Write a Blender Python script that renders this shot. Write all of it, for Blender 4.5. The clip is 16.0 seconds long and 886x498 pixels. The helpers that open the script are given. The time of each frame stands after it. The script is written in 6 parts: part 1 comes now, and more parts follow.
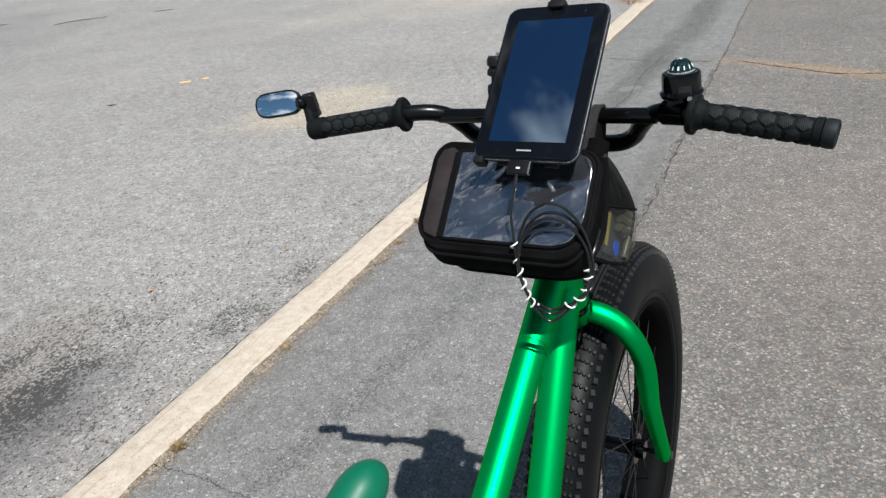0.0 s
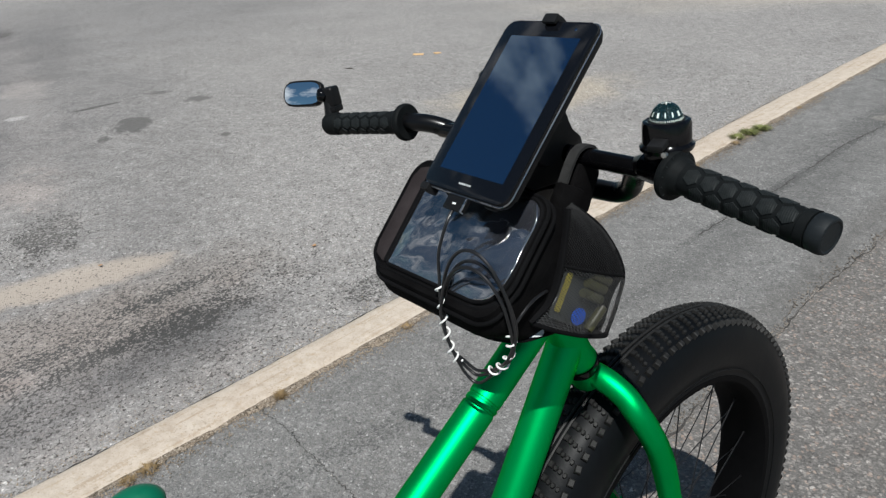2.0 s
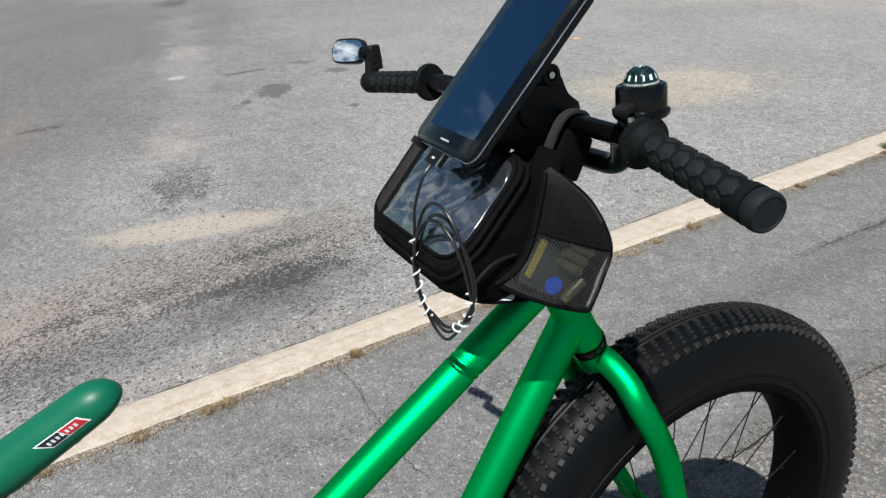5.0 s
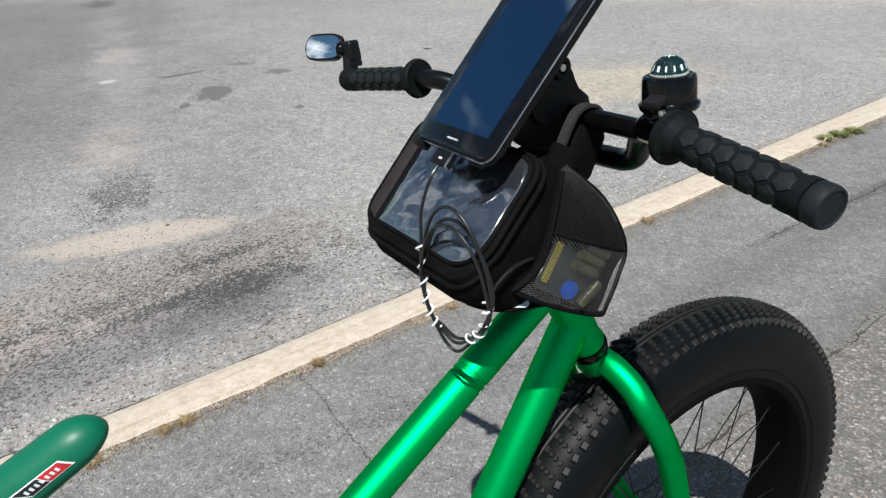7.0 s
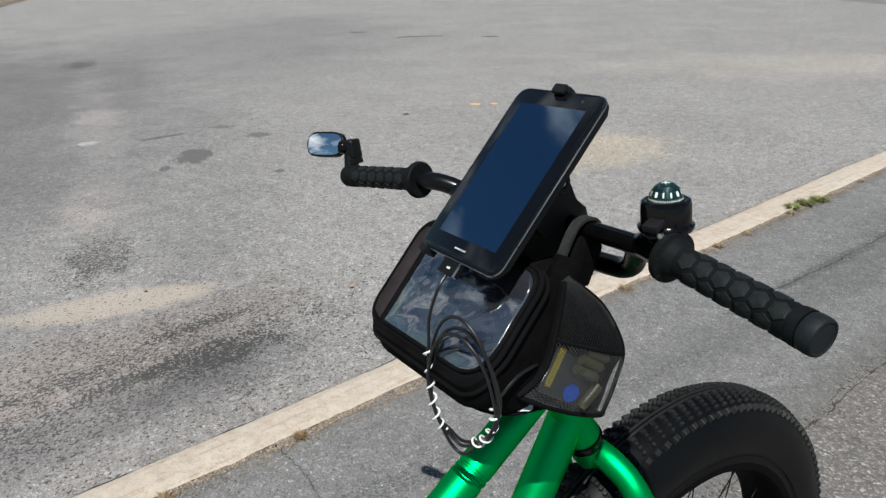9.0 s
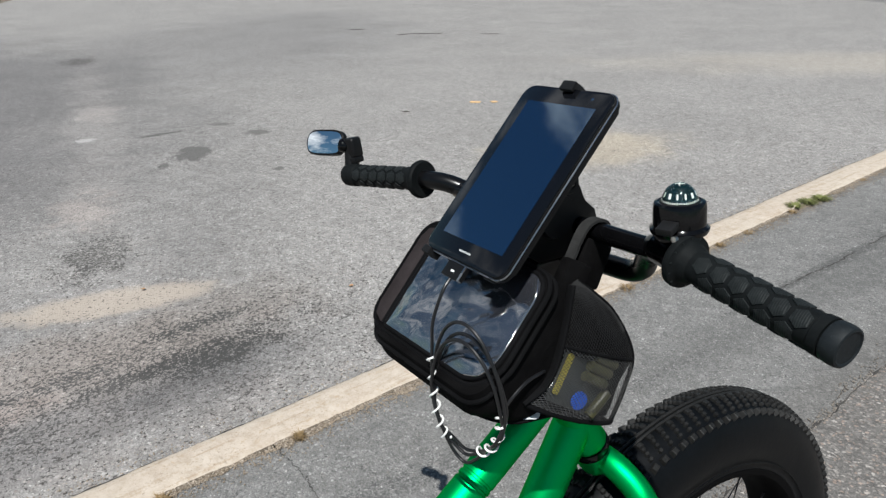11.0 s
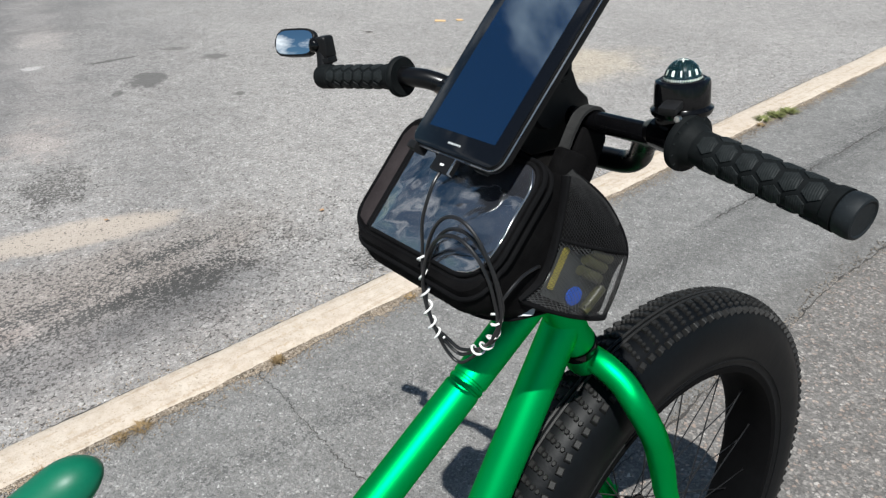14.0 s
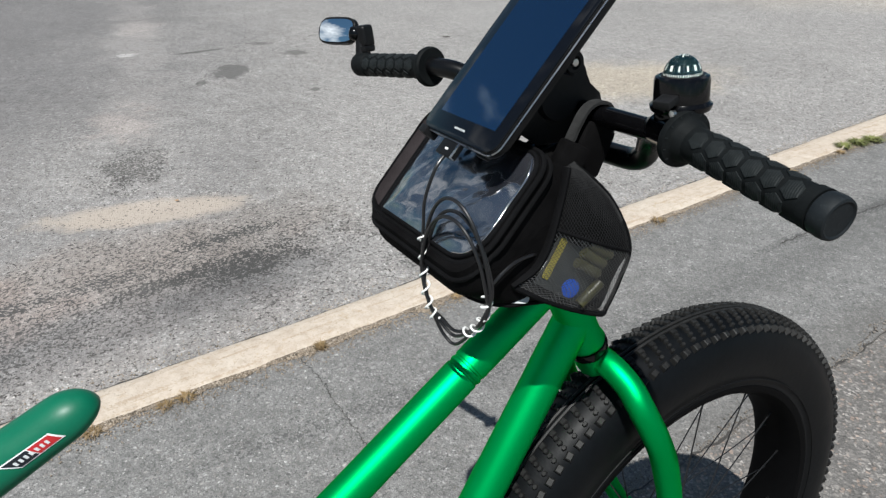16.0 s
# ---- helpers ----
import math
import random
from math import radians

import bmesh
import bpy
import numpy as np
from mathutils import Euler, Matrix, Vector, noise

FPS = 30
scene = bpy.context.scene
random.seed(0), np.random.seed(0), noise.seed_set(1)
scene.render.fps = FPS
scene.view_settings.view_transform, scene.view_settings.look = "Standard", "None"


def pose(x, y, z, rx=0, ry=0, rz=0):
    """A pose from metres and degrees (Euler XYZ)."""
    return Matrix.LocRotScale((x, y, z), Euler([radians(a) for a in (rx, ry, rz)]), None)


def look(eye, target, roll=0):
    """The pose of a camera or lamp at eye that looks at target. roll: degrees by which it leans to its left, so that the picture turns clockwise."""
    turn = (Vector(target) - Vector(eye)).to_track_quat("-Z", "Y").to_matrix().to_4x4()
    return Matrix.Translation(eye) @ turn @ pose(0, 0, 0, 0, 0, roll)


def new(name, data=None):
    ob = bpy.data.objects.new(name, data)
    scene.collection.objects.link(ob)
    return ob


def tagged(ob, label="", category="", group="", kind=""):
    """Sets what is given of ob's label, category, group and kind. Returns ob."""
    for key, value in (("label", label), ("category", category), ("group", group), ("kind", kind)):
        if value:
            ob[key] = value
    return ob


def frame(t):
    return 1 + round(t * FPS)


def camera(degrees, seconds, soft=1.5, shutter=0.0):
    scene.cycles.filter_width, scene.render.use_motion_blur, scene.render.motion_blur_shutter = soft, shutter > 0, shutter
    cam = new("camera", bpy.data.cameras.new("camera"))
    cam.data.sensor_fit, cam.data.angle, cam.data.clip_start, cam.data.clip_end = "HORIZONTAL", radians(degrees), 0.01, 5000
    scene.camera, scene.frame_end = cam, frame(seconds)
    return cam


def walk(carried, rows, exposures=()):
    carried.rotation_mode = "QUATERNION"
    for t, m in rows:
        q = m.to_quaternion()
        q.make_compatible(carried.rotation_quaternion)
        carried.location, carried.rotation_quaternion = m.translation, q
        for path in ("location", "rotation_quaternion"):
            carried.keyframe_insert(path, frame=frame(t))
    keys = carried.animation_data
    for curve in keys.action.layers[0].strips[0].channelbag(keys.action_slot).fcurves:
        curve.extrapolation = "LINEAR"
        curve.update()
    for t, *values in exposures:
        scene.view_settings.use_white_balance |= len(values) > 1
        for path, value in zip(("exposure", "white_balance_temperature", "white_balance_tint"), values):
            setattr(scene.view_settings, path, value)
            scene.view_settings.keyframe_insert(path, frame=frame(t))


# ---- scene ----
cam = camera(65.30, 16.0, 1.35)
# seconds, eye (x, y, z), heading, pitch, roll
ROWS = [
    (0, 0.0095, 0.0059, 1.3901, 0.69, -27.71, -5.57),
    (0.5, 0.1420, -0.0067, 1.3906, 9.09, -27.16, -4.83),
    (1, 0.2184, 0.0132, 1.3867, 12.14, -26.19, -3.87),
    (1.5, 0.2392, 0.1025, 1.3800, 15.94, -26.45, -3.66),
    (2, 0.2941, 0.1438, 1.3747, 21.39, -27.36, -3.96),
    (2.5, 0.3705, 0.1573, 1.3715, 29.95, -26.50, -2.19),
    (3, 0.4117, 0.1794, 1.3598, 32.51, -27.59, -2.72),
    (3.5, 0.4327, 0.1860, 1.3542, 33.80, -26.87, -3.75),
    (4, 0.4341, 0.1869, 1.3461, 33.36, -27.68, -2.80),
    (4.5, 0.4346, 0.1855, 1.3421, 34.28, -27.85, -3.86),
    (5, 0.4359, 0.1893, 1.3420, 33.63, -27.77, -3.46),
    (5.2, 0.4353, 0.1930, 1.3430, 33.07, -27.42, -3.23),
    (7.3, 0.3526, 0.1948, 1.3286, 26.81, -27.83, -3.64),
    (7.5, 0.3487, 0.1973, 1.3310, 25.93, -27.56, -4.03),
    (8, 0.3367, 0.1864, 1.3576, 25.64, -25.70, -3.05),
    (8.5, 0.3355, 0.1769, 1.3842, 26.20, -23.42, -1.91),
    (9, 0.3376, 0.1789, 1.3838, 25.76, -23.40, -1.63),
    (11.3, 0.3236, 0.1997, 1.3770, 25.72, -23.67, -1.48),
    (11.5, 0.3247, 0.2022, 1.3747, 26.39, -24.11, -1.78),
    (12, 0.3238, 0.2082, 1.3678, 26.38, -24.85, -2.12),
    (12.5, 0.3217, 0.2044, 1.3510, 26.33, -27.56, -2.25),
    (13, 0.3197, 0.2123, 1.3441, 25.21, -28.43, -3.08),
    (13.5, 0.3116, 0.2031, 1.3442, 23.42, -28.78, -2.53),
    (14, 0.3006, 0.2001, 1.3418, 22.93, -29.63, -1.93),
    (14.5, 0.2910, 0.2017, 1.3413, 21.38, -29.53, -1.78),
    (15, 0.2892, 0.1965, 1.3415, 20.67, -29.53, -1.75),
    (15.5, 0.2975, 0.1939, 1.3345, 22.18, -29.18, 0.18),
    (16, 0.3650, 0.2028, 1.3284, 29.23, -28.87, -0.47),
]


def aim(x, y, z, yaw, pitch, roll):
    a, b = radians(yaw), radians(pitch)
    way = Vector((-math.sin(a) * math.cos(b), math.cos(a) * math.cos(b), math.sin(b)))
    return look(Vector((x, y, z)), Vector((x, y, z)) + way, roll)


walk(cam, [(row[0], aim(*row[1:])) for row in ROWS],
     [(0, 0.32), (0.5, 0.27), (1, 0.14), (1.5, 0.00), (2.5, 0.00), (3, 0.09), (3.5, 0.16), (4.5, 0.14), (5, 0.22), (5.2, 0.22), (7.5, 0.35), (8.5, 0.10), (9, 0.06), (11.5, 0.16), (12, -0.02), (12.5, 0.16), (13, 0.37), (14, 0.36), (15, 0.26), (15.5, 0.15), (16, 0.24)])

# ---- world, sun ----
SUN_WAY = Vector((-0.144, 0.477, -0.867)).normalized()
world = bpy.data.worlds.new("sky")
scene.world = world
world.use_nodes = True
wn, wl = world.node_tree.nodes, world.node_tree.links
wn.clear()
w_out = wn.new("ShaderNodeOutputWorld")
w_bg = wn.new("ShaderNodeBackground")
w_sky = wn.new("ShaderNodeTexSky")
w_sky.sky_type = "NISHITA"
w_sky.sun_disc = False
w_sky.sun_elevation = math.asin(-SUN_WAY.z)
w_sky.sun_rotation = math.atan2(-SUN_WAY.x, -SUN_WAY.y)
w_sky.air_density, w_sky.dust_density, w_sky.ozone_density = 1.0, 0.3, 1.3
w_co = wn.new("ShaderNodeTexCoord")
w_map = wn.new("ShaderNodeMapping")
w_map.inputs["Scale"].default_value = (1.0, 1.0, 1.6)
w_map.inputs["Location"].default_value = (1.7, 0.6, 0.3)
w_n1 = wn.new("ShaderNodeTexNoise")
w_n1.inputs["Scale"].default_value = 4.2
w_n1.inputs["Detail"].default_value = 9.0
w_n1.inputs["Roughness"].default_value = 0.58
w_ramp = wn.new("ShaderNodeValToRGB")
w_ramp.color_ramp.elements[0].position = 0.535
w_ramp.color_ramp.elements[1].position = 0.76
w_mix = wn.new("ShaderNodeMix")
w_mix.data_type = "RGBA"
w_mix.inputs[7].default_value = (21.0, 21.5, 22.0, 1)
wl.new(w_co.outputs["Generated"], w_map.inputs["Vector"])
wl.new(w_map.outputs["Vector"], w_n1.inputs["Vector"])
wl.new(w_n1.outputs["Fac"], w_ramp.inputs["Fac"])
wl.new(w_ramp.outputs["Color"], w_mix.inputs[0])
w_tint = wn.new("ShaderNodeMix")
w_tint.data_type, w_tint.blend_type = "RGBA", "MULTIPLY"
w_tint.inputs[0].default_value = 1.0
w_tint.inputs[7].default_value = (0.64, 0.88, 0.93, 1)
wl.new(w_sky.outputs["Color"], w_tint.inputs[6])
wl.new(w_tint.outputs[2], w_mix.inputs[6])
wl.new(w_mix.outputs[2], w_bg.inputs["Color"])
w_bg.inputs["Strength"].default_value = 0.05
wl.new(w_bg.outputs["Background"], w_out.inputs["Surface"])

sun_data = bpy.data.lights.new("sun", "SUN")
sun_data.energy, sun_data.angle, sun_data.color = 5.0, radians(0.53), (0.980, 0.985, 0.962)
sun = new("sun", sun_data)
sun.matrix_basis = look(Vector((0, 0, 8)), Vector((0, 0, 8)) + SUN_WAY)


# ---- materials ----
class Nodes:
    """Small helper round one material's node tree."""

    def __init__(self, name):
        self.mat = bpy.data.materials.new(name)
        self.mat.use_nodes = True
        self.t = self.mat.node_tree
        self.bsdf = self.t.nodes["Principled BSDF"]
        self.co = self.t.nodes.new("ShaderNodeTexCoord").outputs["Object"]

    def put(self, node, key, value):
        if hasattr(value, "is_output"):
            self.t.links.new(value, node.inputs[key])
        else:
            node.inputs[key].default_value = value

    def noise(self, scale, detail=4.0, rough=0.55, vec=None):
        n = self.t.nodes.new("ShaderNodeTexNoise")
        self.put(n, "Vector", vec or self.co)
        n.inputs["Scale"].default_value, n.inputs["Detail"].default_value = scale, detail
        n.inputs["Roughness"].default_value = rough
        return n.outputs["Fac"]

    def cells(self, scale, vec=None, feature="F1"):
        n = self.t.nodes.new("ShaderNodeTexVoronoi")
        n.feature = feature
        self.put(n, "Vector", vec or self.co)
        n.inputs["Scale"].default_value = scale
        return n

    def ramp(self, fac, *stops):
        n = self.t.nodes.new("ShaderNodeValToRGB")
        e = n.color_ramp.elements
        while len(e) < len(stops):
            e.new(0.5)
        for el, (pos, col) in zip(e, stops):
            el.position = pos
            el.color = (col, col, col, 1) if isinstance(col, (int, float)) else (*col, 1)
        self.put(n, "Fac", fac)
        return n.outputs["Color"]

    def math(self, op, a, b=0.0, c=0.0, clamp=False):
        n = self.t.nodes.new("ShaderNodeMath")
        n.operation, n.use_clamp = op, clamp
        for k, v in enumerate((a, b, c)):
            self.put(n, k, v)
        return n.outputs[0]

    def mix(self, fac, a, b, kind="MIX"):
        n = self.t.nodes.new("ShaderNodeMix")
        n.data_type, n.blend_type = "RGBA", kind
        self.put(n, 0, fac)
        for key, v in ((6, a), (7, b)):
            self.put(n, key, (*v, 1) if isinstance(v, tuple) and len(v) == 3 else v)
        return n.outputs[2]

    def place(self, x, y, rx, ry, turn=0.0):
        """Coordinates in which an ellipse on the ground becomes the unit circle."""
        n = self.t.nodes.new("ShaderNodeMapping")
        n.vector_type = "TEXTURE"
        self.put(n, "Vector", self.co)
        n.inputs["Location"].default_value = (x, y, 0)
        n.inputs["Rotation"].default_value = (0, 0, radians(turn))
        n.inputs["Scale"].default_value = (rx, ry, 1)
        return n.outputs["Vector"]

    def blot(self, x, y, rx, ry, turn=0.0, ragged=0.6, soft=0.35, scale=9.0, detail=6.0):
        """A ragged stain: 1 inside, 0 outside."""
        n = self.t.nodes.new("ShaderNodeVectorMath")
        n.operation = "LENGTH"
        self.put(n, 0, self.place(x, y, rx, ry, turn))
        wob = self.math("MULTIPLY_ADD", self.noise(scale, detail, 0.65), ragged * 2, -ragged)
        d = self.math("ADD", n.outputs["Value"], wob)
        m = self.t.nodes.new("ShaderNodeMapRange")
        m.interpolation_type = "SMOOTHSTEP"
        self.put(m, "Value", d)
        m.inputs["From Min"].default_value, m.inputs["From Max"].default_value = 1.0 + soft, 1.0 - soft
        return m.outputs["Result"]

    def bump(self, height, strength=0.3, dist=0.002, under=None):
        n = self.t.nodes.new("ShaderNodeBump")
        n.inputs["Strength"].default_value, n.inputs["Distance"].default_value = strength, dist
        self.put(n, "Height", height)
        if under:
            self.put(n, "Normal", under)
        return n.outputs["Normal"]

    def finish(self, colour=None, rough=None, metal=None, normal=None, **more):
        for key, v in (("Base Color", colour), ("Roughness", rough), ("Metallic", metal), ("Normal", normal), *more.items()):
            if v is not None:
                key = key.replace("_", " ")
                self.put(self.bsdf, key, (*v, 1) if isinstance(v, tuple) and len(v) == 3 else v)
        return self.mat


def plain(name, colour, rough=0.5, metal=0.0, vary=0.15, scale=60.0, bump=0.12, depth=0.0006, wear=0.0, wear_colour=(0.3, 0.3, 0.3), **more):
    """A solid surface with grain and broad unevenness."""
    n = Nodes(name)
    a = n.noise(scale, 5.0)
    b = n.noise(scale * 0.12, 3.0)
    k = n.math("ADD", n.math("MULTIPLY", a, 0.5), n.math("MULTIPLY", b, 0.5))
    lo = tuple(c * (1 - vary) for c in colour)
    hi = tuple(min(1.0, c * (1 + vary)) for c in colour)
    col = n.mix(n.ramp(k, (0.3, 0.0), (0.7, 1.0)), lo, hi)
    if wear:
        col = n.mix(n.math("MULTIPLY", n.ramp(n.noise(scale * 2.3, 8.0, 0.7), (0.55, 0.0), (0.75, 1.0)), wear), col, wear_colour)
    r = n.math("MULTIPLY_ADD", b, 0.2, rough - 0.1)
    return n.finish(col, r, metal, n.bump(a, bump, depth) if bump else None, **more)


def fabric(name, colour, rough=0.85, weave=900.0, fuzz=0.25):
    """Woven black nylon: crossed threads, dust and fading."""
    n = Nodes(name)
    w = []
    for axis in ("X", "Z"):
        s = n.t.nodes.new("ShaderNodeTexWave")
        s.bands_direction = axis
        n.put(s, "Vector", n.co)
        s.inputs["Scale"].default_value = weave
        w.append(s.outputs["Fac"])
    th = n.math("MULTIPLY", w[0], w[1])
    dust = n.ramp(n.noise(35.0, 6.0, 0.6), (0.42, 0.0), (0.75, 1.0))
    col = n.mix(n.math("MULTIPLY", dust, fuzz), colour, tuple(min(1, c * 2.2 + 0.012) for c in colour))
    nb = n.bump(n.noise(70.0, 4.0), 0.25, 0.003)
    return n.finish(col, rough, 0.0, n.bump(th, 0.35, 0.0006, nb), Specular_IOR_Level=0.05)


def asphalt(name, stones, binder, size, speck, warm, stains=(), chips=0.43):
    """Worn asphalt: stones of several greys in a binder, broad fading, ragged stains.
    stains: (mask arguments, colour, amount, roughening)."""
    n = Nodes(name)
    # chips of uneven outline: the cells are bent by a noise of their own size
    bend = n.t.nodes.new("ShaderNodeTexNoise")
    n.put(bend, "Vector", n.co)
    bend.inputs["Scale"].default_value = size * 0.9
    warp = n.t.nodes.new("ShaderNodeMix")
    warp.data_type, warp.blend_type = "RGBA", "LINEAR_LIGHT"
    warp.inputs["Factor"].default_value = 0.9 / size
    n.put(warp, 6, n.co)
    n.put(warp, 7, bend.outputs["Color"])
    v1 = n.cells(size, warp.outputs[2])
    v2 = n.cells(size * 2.7)
    pick = n.t.nodes.new("ShaderNodeSeparateColor")
    n.put(pick, "Color", v1.outputs["Color"])
    pick2 = n.t.nodes.new("ShaderNodeSeparateColor")
    n.put(pick2, "Color", v2.outputs["Color"])
    s = stones
    grey = n.ramp(pick.outputs["Red"], (0.0, tuple(c * 0.55 for c in s)), (0.25, tuple(c * 0.82 for c in s)), (0.58, s), (0.86, tuple(min(1, c * 1.16) for c in s)), (1.0, tuple(min(1, c * 1.75) for c in s)))
    tint = n.mix(n.math("MULTIPLY", n.ramp(pick.outputs["Green"], (0.72, 0.0), (0.8, 1.0)), warm), grey, (0.36, 0.25, 0.19))
    fine = n.ramp(pick2.outputs["Red"], (0.0, tuple(c * 0.72 for c in binder)), (0.7, binder), (1.0, tuple(min(1, c * 1.35) for c in binder)))
    edge = n.ramp(n.math("ADD", v1.outputs["Distance"], n.math("MULTIPLY", pick.outputs["Blue"], 0.28)), (0.42, 0.0), (0.62, 1.0))
    col = n.mix(edge, tint, fine)
    dark = n.ramp(n.noise(size * 0.60, 3.0, 0.72), (0.635, 0.0), (0.69, 1.0))
    col = n.mix(n.math("MULTIPLY", dark, speck), col, tuple(c * 0.28 for c in binder))
    broad = n.ramp(n.noise(0.9, 9.0, 0.68), (0.3, 0.86), (0.7, 1.12))
    mid = n.ramp(n.noise(11.0, 9.0, 0.72), (0.3, 0.80), (0.7, 1.16))
    col = n.mix(1.0, n.mix(1.0, col, broad, "MULTIPLY"), mid, "MULTIPLY")
    far = n.ramp(n.noise(19.0, 3.0, 0.6), (0.3, 0.87), (0.7, 1.12))
    col = n.mix(1.0, col, far, "MULTIPLY")
    grains = n.ramp(n.noise(46.0, 2.0, 0.6), (0.32, 0.88), (0.68, 1.105))
    col = n.mix(1.0, col, grains, "MULTIPLY")
    # scattered larger chips, pale and dark
    big = n.cells(44.0, warp.outputs[2])
    lot = n.t.nodes.new("ShaderNodeSeparateColor")
    n.put(lot, "Color", big.outputs["Color"])
    core = n.ramp(big.outputs["Distance"], (0.30, 1.0), (0.42, 0.0))
    pale = n.math("MULTIPLY", core, n.ramp(lot.outputs["Red"], (0.80, 0.0), (0.9, 1.0)))
    col = n.mix(n.math("MULTIPLY", pale, chips), col, tuple(min(1, c * 1.7) for c in s))
    deep_ = n.math("MULTIPLY", core, n.ramp(lot.outputs["Green"], (0.90, 0.0), (0.95, 1.0)))
    col = n.mix(n.math("MULTIPLY", deep_, chips * 1.1), col, tuple(c * 0.35 for c in s))
    mean = tuple(0.5 * (a + b) for a, b in zip(stones, binder))
    v3 = n.cells(size * 0.95, warp.outputs[2])
    pick3 = n.t.nodes.new("ShaderNodeSeparateColor")
    n.put(pick3, "Color", v3.outputs["Color"])
    for args, tone, amount in stains:
        mask = n.blot(*args)
        if max(tone) < 0.13:
            # tar left in the hollows, broken up by stones that stand proud of it
            gaps = n.math("MULTIPLY_ADD", v3.outputs["Distance"], 0.50, n.math("MULTIPLY_ADD", pick3.outputs["Green"], 0.20, -0.355))
            grain = n.math("ADD", n.noise(size * 0.55, 6.0, 0.78, n.place(0, 0, 1.2, 0.85, 64)), gaps)
            deep = n.math("MULTIPLY_ADD", n.math("MULTIPLY", mask, amount), 0.41, grain)
            mask = n.ramp(deep, (0.67, 0.0), (0.715, 1.0))
            amount = 0.9
        else:
            # dust and soaked-in stains leave the grain showing
            tone = n.mix(0.92 if amount > 0.92 else 0.12 if max(tone) < 0.2 else 0.35, n.mix(1.0, col, tuple(t / b for t, b in zip(tone, mean)), "MULTIPLY"), tone)
        col = n.mix(n.math("MULTIPLY", mask, amount), col, tone)
    h = n.math("SUBTRACT", 1.0, n.math("ADD", v1.outputs["Distance"], n.math("MULTIPLY", dark, 0.6)))
    nb = n.bump(n.noise(2.5, 4.0), 0.3, 0.02)
    h2 = n.math("ADD", h, n.math("MULTIPLY", v2.outputs["Distance"], -0.35))
    return n.finish(col, n.math("MULTIPLY_ADD", n.noise(30.0), 0.2, 0.72), 0.0, n.bump(h2, 0.55, 0.005, nb), Specular_IOR_Level=0.35)


